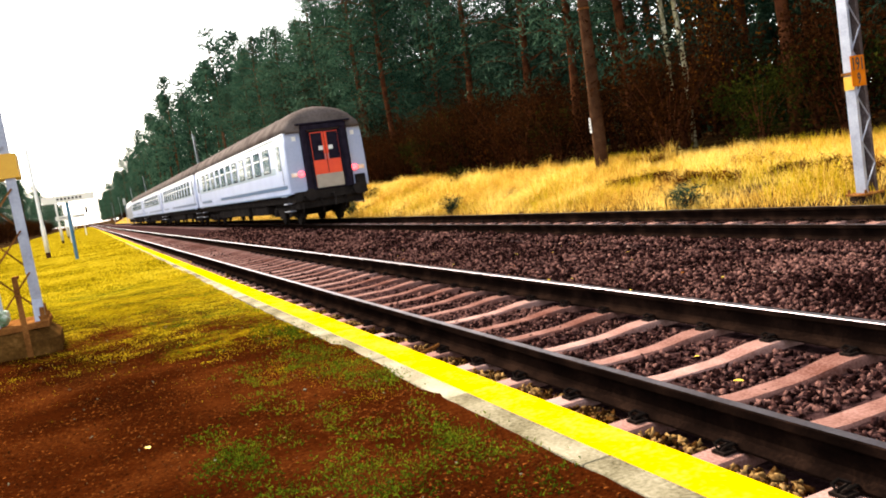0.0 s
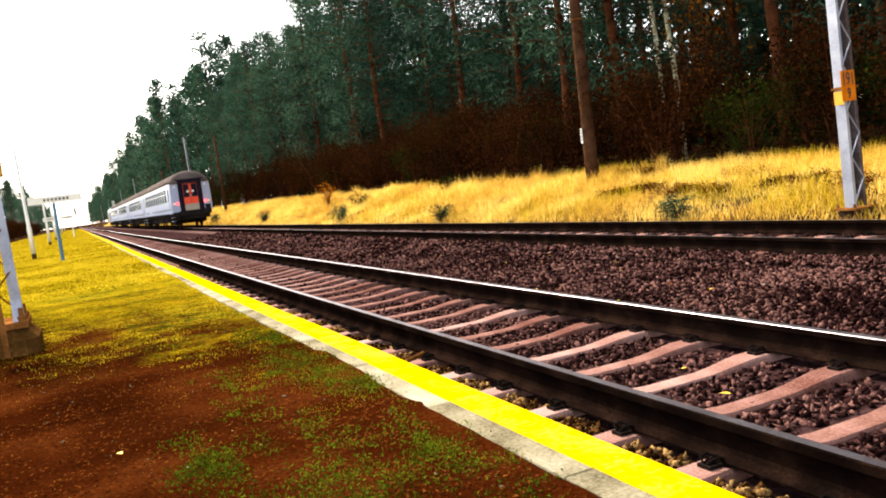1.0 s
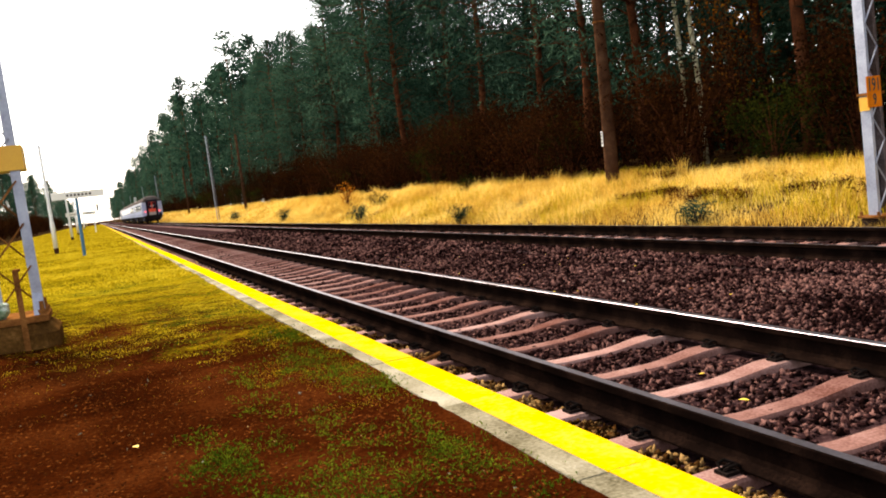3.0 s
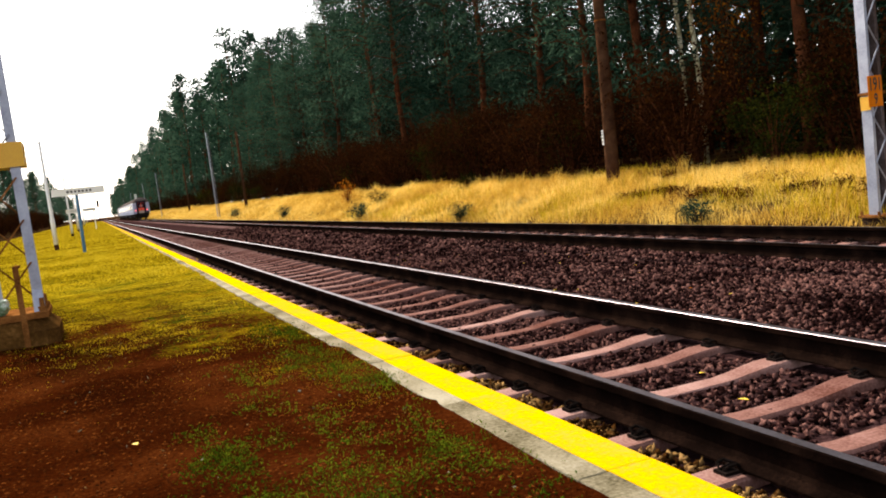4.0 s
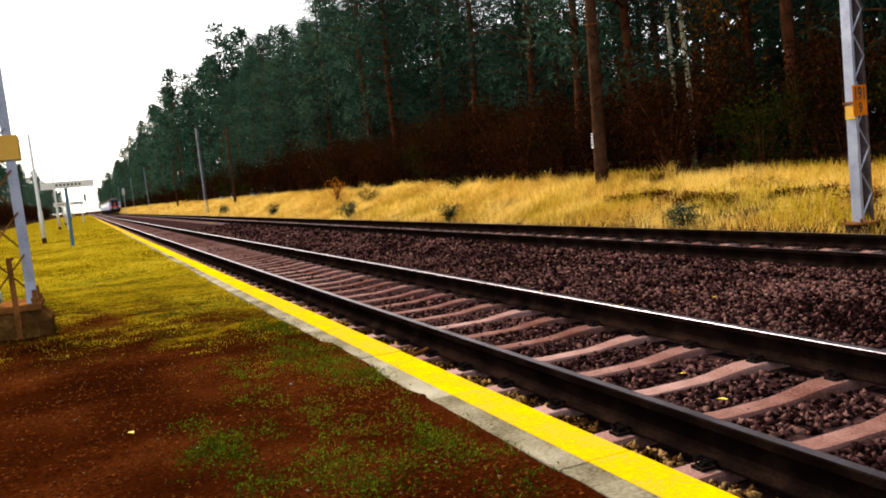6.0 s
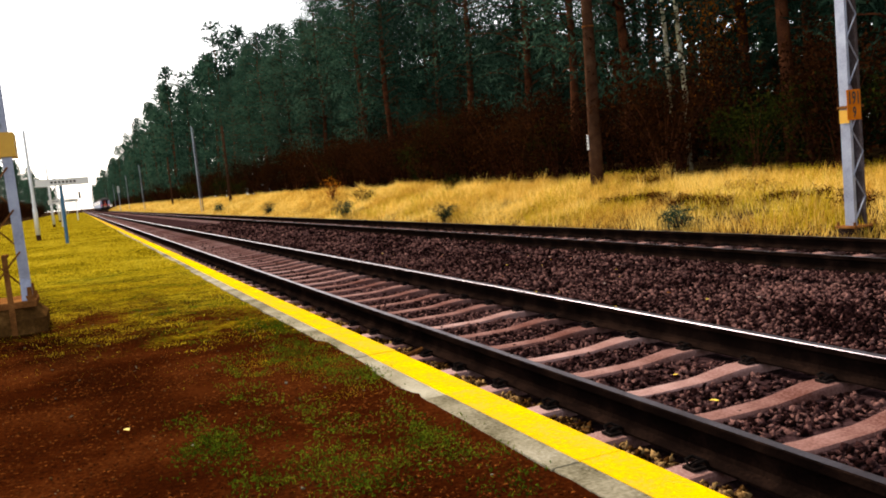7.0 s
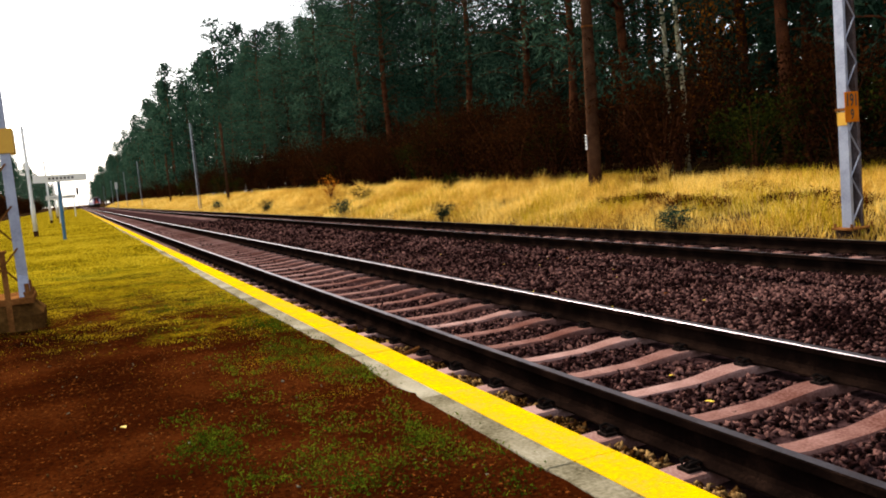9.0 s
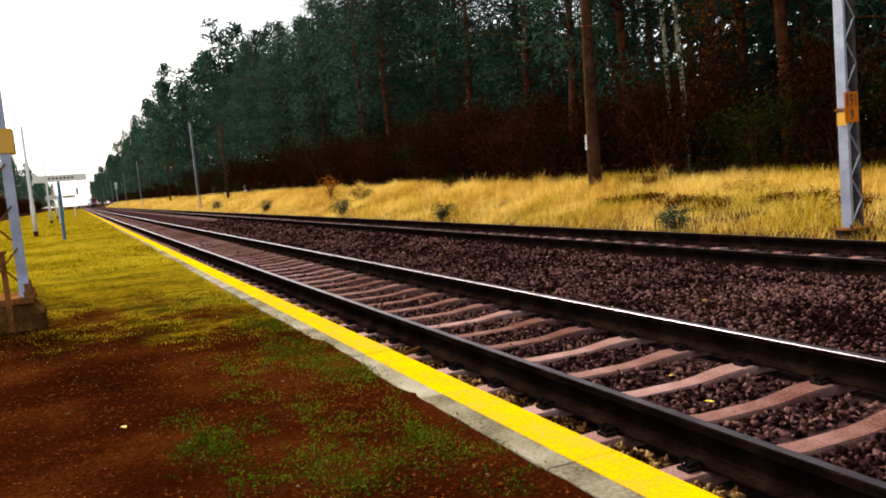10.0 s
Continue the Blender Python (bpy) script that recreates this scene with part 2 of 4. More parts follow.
def thing(name, label, category, group="", kind="", m=None):
    ob = new(name)
    if m is not None:
        ob.matrix_basis = m
    return tagged(ob, label, category, group, kind)


def triangles(name, v, mats, slots=None, per=3):
    """A mesh of loose triangles or quads from an array of vertices."""
    v = np.asarray(v, dtype=np.float32).reshape(-1, 3)
    n = len(v) // per
    me = bpy.data.meshes.new(name)
    me.vertices.add(len(v))
    me.vertices.foreach_set("co", v.ravel())
    me.loops.add(len(v))
    me.loops.foreach_set("vertex_index", np.arange(len(v), dtype=np.int32))
    me.polygons.add(n)
    me.polygons.foreach_set("loop_start", np.arange(0, len(v), per, dtype=np.int32))
    for m in mats:
        me.materials.append(m)
    if slots is not None:
        me.polygons.foreach_set("material_index", slots)
    me.update(calc_edges=True)
    return me


# ---- ground ----
TRACK_A, TRACK_B = 0.0, 4.95      # near rail of each track; the other rail lies 1.5 m further
GAUGE = 1.5


def bank(x, y):
    """Height of the natural ground."""
    z = float(np.interp(x, [-400, -14, -9, -1.0, 7.4, 8.2, 9.6, 11.5, 14, 24, 60, 400], [0.6, 0.2, -0.5, -0.5, -0.5, -0.24, 0.06, 0.43, 0.62, 0.9, 1.2, 1.2]))
    if x > 9:
        z += min(0.34, max(-0.06, (y - 15) * 0.011)) * min(1.0, (x - 9) / 2.2)
    if x > 8 or x < -12:
        z += 0.09 * (noise.noise((x * 0.35, y * 0.22, 2.0)) + 0.4 * noise.noise((x, y * 0.8, 7.0)))
    return z


def build_ground():
    xs = [-4000, -1200, -400, -150, -60, -30, -20, -14, -11, -9, -5, -1, 3, 7.4, 7.8, 8.2, 8.7, 9.2, 9.8, 10.5, 11.2, 12, 13, 14.5, 17, 20, 25, 32, 45, 70, 150, 400, 1200, 4000]
    ys = [-4000, -1000, -300, -100, -40] + list(range(-20, 60, 1)) + list(range(60, 160, 3)) + list(range(160, 420, 12)) + [500, 800, 1500, 4000]
    s = Shape()
    s.add([(x, y, bank(x, y)) for y in ys for x in xs],
          [(j * len(xs) + i, j * len(xs) + i + 1, (j + 1) * len(xs) + i + 1, (j + 1) * len(xs) + i) for j in range(len(ys) - 1) for i in range(len(xs) - 1)])
    ob = new("ground", s.mesh("ground", GROUND, smooth=True))
    tagged(ob, "brown leaf-littered ground rising into the forest", "ground", kind="structure")


def bed(x):
    return float(np.interp(x, [-1.0, -0.6, 2.2, 2.6, 4.4, 4.6, 7.1, 7.5, 8.2], [-0.26, -0.235, -0.235, -0.25, -0.25, -0.235, -0.235, -0.3, -0.52]))


def build_ballast():
    xs = [-1.0, -0.8, -0.6, -0.2, 0.2, 0.6, 1.0, 1.4, 1.8, 2.2, 2.6, 3.0, 3.5, 4.0, 4.4, 4.8, 5.4, 6.0, 6.6, 7.1, 7.5, 8.2]
    ys = [-30, -10, -4] + [i * 0.25 for i in range(-12, 160)] + list(range(40, 140, 2)) + list(range(140, 1000, 20))
    s = Shape()
    s.add([(x, y, bed(x) + 0.02 * noise.noise((x * 2, y * 2, 0.0))) for y in ys for x in xs],
          [(j * len(xs) + i, j * len(xs) + i + 1, (j + 1) * len(xs) + i + 1, (j + 1) * len(xs) + i) for j in range(len(ys) - 1) for i in range(len(xs) - 1)])
    tagged(new("ballast_bed", s.mesh("ballast_bed", BALLAST, smooth=True)), "dark purplish-brown crushed stone bed under both tracks", "track bed", kind="structure")


build_ground()
build_ballast()


# ---- platform ----
EDGE, TOP = -0.945, 0.26


def platform_z(x, y):
    """Height of the uneven soil; it laps a little over the edge slabs."""
    if x < -9:
        return -0.3
    return TOP - 0.015 + 0.022 * noise.noise((x * 1.3, y * 1.3, 3.0)) + 0.01 * noise.noise((x * 5, y * 5, 1.0)) + (float(np.interp(x, [-1.3, -1.22, -1.19, -1.14], [0.0, 0.012, 0.009, -0.02])) + 0.01 * noise.noise((x * 6, y * 3.5, 9.0)) if x > -1.35 else 0)


def build_platform():
    xs = [-9.2, -8.4, -7.5] + [-6.5 + 0.25 * i for i in range(21)] + [-1.4, -1.32, -1.26, -1.22, -1.19, -1.165, -1.14]
    ys = [-14, -6] + [-2 + 0.1 * i for i in range(141)] + [13 + i for i in range(30)] + list(range(46, 232, 6))
    s = Shape()
    s.add([(x, y, platform_z(x, y)) for y in ys for x in xs],
          [(j * len(xs) + i, j * len(xs) + i + 1, (j + 1) * len(xs) + i + 1, (j + 1) * len(xs) + i) for j in range(len(ys) - 1) for i in range(len(xs) - 1)])
    s.box(-9.1, -1.3, -14, 226, -0.6, 0.16)
    ob = new("platform", s.mesh("platform", SOIL, smooth=True))
    return tagged(ob, "low earth platform of reddish-brown soil with moss and grass", "platform", kind="structure")


platform = build_platform()


# ---- tracks ----
def rail_mesh(polished):
    prof = [(-0.075, -0.172), (0.075, -0.172), (0.075, -0.162), (0.02, -0.145), (0.009, -0.125), (0.009, -0.05), (0.034, -0.038), (0.0325, -0.0044), (0.03, -0.002), (0.022, 0.0),
            (-0.022, 0.0), (-0.03, -0.002), (-0.0325, -0.0044), (-0.034, -0.038), (-0.009, -0.05), (-0.009, -0.125), (-0.02, -0.145), (-0.075, -0.162)]
    ys = [-30] + [i * 5 for i in range(0, 200)]
    s = Shape()
    s.loft([[(x, y, z) for x, z in prof] for y in ys])
    n = len(prof)
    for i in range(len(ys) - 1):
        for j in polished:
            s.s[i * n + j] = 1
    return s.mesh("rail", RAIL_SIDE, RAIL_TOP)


def sleeper_mesh():
    sec = [(-0.55, -0.225, 0.085), (-0.52, -0.2, 0.09), (-0.25, -0.184, 0.09), (0.22, -0.184, 0.09), (0.46, -0.212, 0.08), (0.56, -0.22, 0.078), (0.94, -0.22, 0.078),
           (1.04, -0.212, 0.08), (1.28, -0.184, 0.09), (1.75, -0.184, 0.09), (2.02, -0.2, 0.09), (2.05, -0.225, 0.085)]
    s = Shape()
    s.loft([[(x, -w - 0.06, -0.4), (x, -w, z - 0.012), (x, -w + 0.012, z), (x, w - 0.012, z), (x, w, z - 0.012), (x, w + 0.06, -0.4)] for x, z, w in sec])
    return s.mesh("sleeper", SLEEPER)


def clip_mesh():
    s = Shape()
    for sx in (-1, 1):
        for sy in (-1, 1):
            s.tube([(sx * 0.06, sy * 0.02, -0.155), (sx * 0.1, sy * 0.05, -0.135), (sx * 0.14, sy * 0.045, -0.14), (sx * 0.145, sy * 0.015, -0.16), (sx * 0.09, sy * 0.012, -0.15)], 0.009, 5)
        s.box(min(sx * 0.08, sx * 0.16), max(sx * 0.08, sx * 0.16), -0.05, 0.05, -0.19, -0.165)
    s.box(-0.08, 0.08, -0.08, 0.08, -0.186, -0.168)
    return s.mesh("rail_clip", CLIP)


SLEEPER_Y = 3.334 % 0.6


def build_tracks():
    sleeper, clip = sleeper_mesh(), clip_mesh()
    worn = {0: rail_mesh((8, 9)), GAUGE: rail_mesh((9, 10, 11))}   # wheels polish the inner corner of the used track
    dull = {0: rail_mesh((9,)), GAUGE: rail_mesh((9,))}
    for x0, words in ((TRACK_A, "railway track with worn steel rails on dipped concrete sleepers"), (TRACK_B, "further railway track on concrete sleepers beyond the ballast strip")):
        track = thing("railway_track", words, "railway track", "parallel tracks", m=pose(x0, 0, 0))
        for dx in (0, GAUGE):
            part("rail", (worn if x0 == TRACK_A else dull)[dx], None, track, "rusty steel rail with sides darkened as shade and a polished running surface", m=pose(dx, 0, 0))
        for i in range(-3, 290):
            y = SLEEPER_Y - 0.09 + i * 0.6
            ob = part("sleeper", sleeper, None, track, m=pose(0, y, 0))
            if i < (36 if x0 == TRACK_A else 60):
                for dx in (0, GAUGE):
                    part("rail_clip", clip, None, ob, m=pose(dx, 0, -0.012) @ Matrix.Diagonal((0.92, 0.75, 0.95, 1.0)))
        far = Shape()
        base = [v.co.copy() for v in sleeper.vertices]
        faces = [tuple(p.vertices) for p in sleeper.polygons]
        for i in range(290, 700):
            far.add([(v.x, v.y + SLEEPER_Y - 0.09 + i * 0.6, v.z) for v in base], faces)
        tagged(part("distant_sleepers", far, SLEEPER, track), kind="stuff")


build_tracks()


# ---- lineside masts ----
def lattice_mast(m, height, label, width=0.27, depth=0.17):
    """Two steel channels joined by diagonal lacing; its foot plate rests at the origin."""
    mast = thing("lattice_mast", label, "mast", "lineside masts", m=m)
    for k, x in enumerate((0.0, width)):
        s = Shape()
        d = 0.055 if k == 0 else -0.055
        t = 0.008 if k == 0 else -0.008
        ring = [(x, 0), (x + d, 0), (x + d, 0.009), (x + t, 0.009), (x + t, depth - 0.009), (x + d, depth - 0.009), (x + d, depth), (x, depth)]
        top = 0.8
        cx, cy = width / 2, depth / 2
        s.loft([[(a, b, 0.03) for a, b in ring], [(cx + (a - cx) * top, cy + (b - cy) * 0.9, height) for a, b in ring]])
        # second channel: brown stain plus the shade between the channels, in one colour
        part("channel", s, STAINED_SHADED if k else GALV, mast, "brown-stained steel channel darkened for the shade inside the mast" if k else "galvanised steel channel")
    n = int(height / 0.34)
    for face, y in enumerate((-0.004, depth + 0.004)):
        for i in range(n):
            z0 = 0.12 + i * 0.34
            f0, f1 = 1 - 0.2 * z0 / height, 1 - 0.2 * (z0 + 0.34) / height
            a, b = (0.02, width - 0.02) if (i + face) % 2 == 0 else (width - 0.02, 0.02)
            c = width / 2
            yy = lambda f: depth / 2 + (y - depth / 2) * (1 - (1 - f) * 0.5)
            s = Shape()
            s.tube([(c + (a - c) * f0, yy(f0), z0), (c + (b - c) * f1, yy(f1), z0 + 0.34)], 0.011, 5)
            part("lacing_bar", s, GALV, mast)
    s = Shape()
    s.box(-0.12, width + 0.12, -0.1, depth + 0.1, 0, 0.03, c=0.006)
    part("foot_plate", s, RUST, mast, "rusty foot plate")
    for bx in (-0.08, width + 0.08):
        for by in (-0.06, depth + 0.06):
            s = Shape()
            s.tube([(bx, by, 0.03), (bx, by, 0.09)], 0.022, 6)
            part("bolt", s, RUST, mast)
    return mast


def letters(text, size, m, mat, parent):
    c = bpy.data.curves.new("lettering", "FONT")
    c.body, c.size, c.align_x, c.extrude = text, size, "CENTER", 0.001
    c.offset = size * 0.022
    c.materials.append(mat)
    ob = new("lettering", c)
    ob.parent, ob.matrix_basis = parent, m @ Matrix.Diagonal((0.68, 1.0, 1.0, 1.0))
    return ob


def right_mast():
    mast = lattice_mast(pose(8.23, 8.5, -0.08, 0, -1.1, 0), 8.3, "galvanised lattice mast carrying an orange kilometre plate")
    s = Shape()
    s.box(-0.145, 0.145, -0.006, 0.006, 1.62, 2.07, c=0.004)
    plate = part("kilometre_plate", s, SIGN_ORANGE, mast, "orange enamel plate with black numbers", m=pose(0.0625, -0.035, 0))
    letters("191", 0.26, pose(0.0, -0.0085, 1.86, 90, 0, 0), BLACK, plate)
    letters("9", 0.22, pose(0.0, -0.0085, 1.66, 90, 0, 0), BLACK, plate)
    s = Shape()
    s.tube([(0.1, 0.0, 1.92), (0.1, -0.032, 1.92)], 0.012, 6)
    part("bracket", s, RUST, mast)
    s = Shape()
    s.box(-0.022, -0.012, -0.01, 0.16, 1.58, 1.78, c=0.003)
    part("side_plate", s, SIGN_YELLOW, mast, "yellow side plate")
    s = Shape()
    s.box(-0.03, 0.3, -0.017, 0.187, 1.8, 1.84)
    part("clamp", s, RUST, mast, "rusty clamp band")
    found = Shape()
    found.box(8.2, 8.74, 8.47, 8.8, -0.5, -0.08, c=0.03)
    tagged(new("mast_foundation", found.mesh("mast_foundation", DARK_BASE)), "dark rust-stained foundation block under the mast", "foundation")


right_mast()
for x, y, z in ((8.42, 80.6, -0.2), (8.6, 155.8, -0.1), (8.9, 206.5, -0.1), (8.9, 281.0, -0.1), (8.9, 356.0, -0.1)):
    lattice_mast(pose(x, y, z, 0, -1.1, 0), 8.4, "tall galvanised lattice mast beside the further track")
    found = Shape()
    found.box(x - 0.2, x + 0.48, y - 0.2, y + 0.46, z - 0.4, z, c=0.03)
    tagged(new("mast_foundation", found.mesh("mast_foundation", DARK_BASE)), "dark rust-stained foundation block under a lattice mast", "foundation")


def left_mast():
    block = Shape()
    block.box(-3.6, -2.745, 6.86, 7.62, 0.1, 0.44, c=0.085)
    tagged(new("foundation_block", block.mesh("foundation_block", BLOCK)), "rust-stained concrete foundation block on the platform", "foundation")
    mast = thing("platform_mast", "grey lattice mast on a rust-stained block with a yellow band", "mast", "lineside masts", m=pose(-3.2, 7.06, 0.44, 0, -0.9, 0))
    s = Shape()
    s.box(-0.3, 0.4, -0.14, 0.4, 0.0, 0.05, c=0.008)
    part("foot_plate", s, RUST, mast, "rusty foot plate")
    for x in (0.02, 0.3):
        s = Shape()
        s.loft([[(x, 0, 0.05), (x + 0.075, 0, 0.05), (x + 0.075, 0.012, 0.05), (x + 0.012, 0.012, 0.05), (x + 0.012, 0.25, 0.05), (x, 0.25, 0.05)],
                [(x - 0.03, 0, 7.5), (x + 0.03, 0, 7.5), (x + 0.03, 0.012, 7.5), (x - 0.018, 0.012, 7.5), (x - 0.018, 0.22, 7.5), (x - 0.03, 0.22, 7.5)]])
        part("channel", s, GALV, mast, "grey painted channel")
    for i in range(22):
        for a, b in ((0.05, 0.33), (0.33, 0.05)):
            s = Shape()
            z0 = 0.1 + i * 0.33
            d = 0.03 * z0 / 7
            y = -0.008 if a < b else 0.258
            s.tube([(a - d, y, z0), (b - d, y, z0 + 0.33)], 0.0075, 5)
            part("lacing_bar", s, RUST if i < 3 else GALV, mast)
    for x0 in (-0.02, 0.3):
        s = Shape()
        s.add([(x0, -0.1, 0.05), (x0 + 0.08, -0.1, 0.05), (x0 + 0.07, -0.015, 0.2), (x0, -0.015, 0.22), (x0, -0.085, 0.05), (x0 + 0.08, -0.085, 0.05), (x0 + 0.07, 0.0, 0.2), (x0, 0.0, 0.22)],
              [(0, 1, 2, 3), (7, 6, 5, 4), (0, 4, 5, 1), (1, 5, 6, 2), (2, 6, 7, 3), (3, 7, 4, 0)])
        part("gusset", s, GALV, mast)
    for bx, by in ((0.36, 0.1), (0.36, 0.3), (0.36, -0.08), (-0.2, -0.08)):
        s = Shape()
        s.tube([(bx, by, 0.05), (bx, by, 0.085), (bx, by, 0.086), (bx, by, 0.15)], [0.034, 0.034, 0.018, 0.016], 6)
        part("bolt", s, RUST, mast, "rusty anchor bolt")
    s = Shape()
    s.box(0.21, 0.25, -0.215, -0.205, -0.2, 0.42)
    s.box(0.21, 0.25, -0.205, -0.012, 0.40, 0.42)
    part("earthing_strap", s, RUST, mast, "rusty earthing strap")
    s = Shape()
    s.box(-0.03, 0.4, -0.02, 0.27, 1.17, 1.36)
    part("warning_band", s, SIGN_YELLOW, mast, "yellow warning band")
    bag = bpy.data.meshes.new("crumpled_bag")
    bm = bmesh.new()
    bmesh.ops.create_icosphere(bm, subdivisions=3, radius=0.07)
    for v in bm.verts:
        v.co *= 1 + 0.45 * noise.noise(v.co * 22) + 0.2 * noise.noise(v.co * 60)
        v.co.z *= 0.8
    bm.to_mesh(bag)
    bm.free()
    bag.materials.append(material("crumpled_plastic", [(0.04, 0.12, 0.04), (0.2, 0.28, 0.18), (0.5, 0.52, 0.46)], 18, 0.35, 0.5, fine=40))
    ob = new("crumpled_bag", bag)
    ob.matrix_basis = pose(-3.12, 7.0, 0.565)
    tagged(ob, "crumpled green and white plastic bag on the mast foot", "litter")


left_mast()


def roadside_pole():
    pole = thing("wooden_pole", "weathered brown wooden pole leaning slightly in the grass", "pole", m=pose(11.6, 19.85, 0.25, 0, 0.3, 0))
    s = Shape()
    s.tube([(0, 0, -0.4), (0, 0, 1), (0.01, 0, 3), (0, 0, 6), (0, 0, 9.2)], [0.21, 0.2, 0.18, 0.15, 0.12], 14)
    part("shaft", s, POLE_WOOD, pole, smooth=True)
    s = Shape()
    s.box(-0.215, -0.195, 0.02, 0.1, 1.42, 1.85, c=0.004)
    part("number_tag", s, WHITE, pole, "narrow white tag")
    s = Shape()
    for z in (1.5, 1.6, 1.7, 1.78):
        s.box(-0.219, -0.216, 0.035, 0.085, z, z + 0.04)
    part("tag_mark", s, BLACK, pole)
    s = Shape()
    s.tube([(0, 0, 4.95), (0, 0, 5.0)], 0.175, 14)
    part("wire_band", s, RUST, pole)
    return pole


roadside_pole()
for x, y, h in ((10.6, 76.5, 7.6), (10.8, 128.0, 7.8)):
    p = thing("wooden_pole", "thin dark wooden pole at the forest edge", "pole", m=pose(x, y, 0.1, 0, -0.8, 0))
    s = Shape()
    s.tube([(0, 0, -0.4), (0, 0, 3), (0, 0, h)], [0.15, 0.13, 0.1], 10)
    part("shaft", s, POLE_WOOD, p, smooth=True)


# ---- platform furniture ----
def lamp_post():
    post = thing("platform_post", "slim white post with a dark foot on the platform", "post", "row of platform posts", m=pose(-3.68, 29.6, 0.24, 0, -1.0, 0))
    s = Shape()
    s.tube([(0, 0, -0.05), (0, 0, 0.2)], 0.075, 12)
    part("foot", s, POLE_WOOD, post, "dark foot")
    s = Shape()
    s.tube([(0, 0, 0.2), (0, 0, 1.05), (0, 0, 1.1), (0, 0, 3.6), (0, 0, 3.63)], [0.072, 0.07, 0.052, 0.045, 0.02], 12)
    part("shaft", s, WHITE, post, smooth=True)
    return post


post = lamp_post()
for x, y in ((-3.73, 51.5), (-3.75, 70.5), (-3.9, 118.0), (-4.18, 152.0), (-4.2, 190.0)):
    copy_thing(post, pose(x, y, 0.24, 0, -1.0, 0))


def name_sign(x, y, x0, x1, z0, z1, label, blue=True):
    sign = thing("platform_sign", label, "sign", "platform signs", m=pose(x, y, 0.24))
    s = Shape()
    s.tube([(0, 0, -0.05), (0, 0, z1 - 0.24)], 0.045, 10)
    part("post", s, BLUE if blue else WHITE, sign, "blue steel post" if blue else "white steel post")
    s = Shape()
    s.box(x0 - x, x1 - x, -0.075, -0.047, z0 - 0.24, z1 - 0.24, c=0.004)
    board = part("board", s, WHITE, sign, "white enamel board")
    n = 7
    for i in range(n):
        s = Shape()
        w = (x1 - x0) * 0.5 / n
        a = x0 - x + (x1 - x0) * 0.28 + i * w
        s.box(a, a + w * 0.6, -0.0785, -0.0752, z0 - 0.24 + (z1 - z0) * 0.35, z0 - 0.24 + (z1 - z0) * 0.65)
        part("dark_bar", s, BLACK, board)


name_sign(-2.78, 24.7, -3.4, -2.05, 1.86, 2.06, "white station board on a blue steel post")
name_sign(-3.25, 50.0, -3.86, -3.15, 1.6, 1.82, "small white board on a pale post", False)
name_sign(-2.45, 75.0, -3.28, -2.27, 1.85, 2.12, "white board on a pale post far along the platform", False)


def signal(x, y, z, h, label, white):
    sg = thing("railway_signal", label, "signal", "railway signals", m=pose(x, y, z))
    s = Shape()
    s.tube([(0, 0, -0.4), (0, 0, h)], 0.09, 10)
    part("post", s, GALV if white else UNDER, sg)
    s = Shape()
    s.box(-0.28, 0.28, -0.14, 0.1, h - 1.4, h + 0.3, c=0.05)
    part("head", s, WHITE if white else UNDER, sg, "signal head")
    for i in range(3):
        s = Shape()
        s.tube([(0, -0.28, h - 1.05 + i * 0.5), (0, -0.14, h - 1.05 + i * 0.5)], 0.12, 12)
        part("lens_hood", s, BLACK, sg)


signal(7.95, 229.0, -0.3, 6.4, "light signal with a white backing on a grey post", True)
signal(-1.5, 222.0, 0.2, 5.2, "dark signal post at the end of the platform", False)


# ---- train ----
LENGTH, HALF = 24.5, 1.46


def body_ring(y, k=1.0, drop=0.0, z0=1.16):
    pts = [(-HALF, z0), (-HALF - 0.01, 1.9), (-HALF + 0.02, 2.9), (-HALF + 0.06, 3.3), (-1.33, 3.55), (-1.1, 3.82), (-0.74, 4.04), (-0.37, 4.14), (0, 4.18)]
    pts += [(-x, z) for x, z in reversed(pts[:-1])]
    return [(x * k, y, z - drop * max(0, z - 3.2)) for x, z in pts]


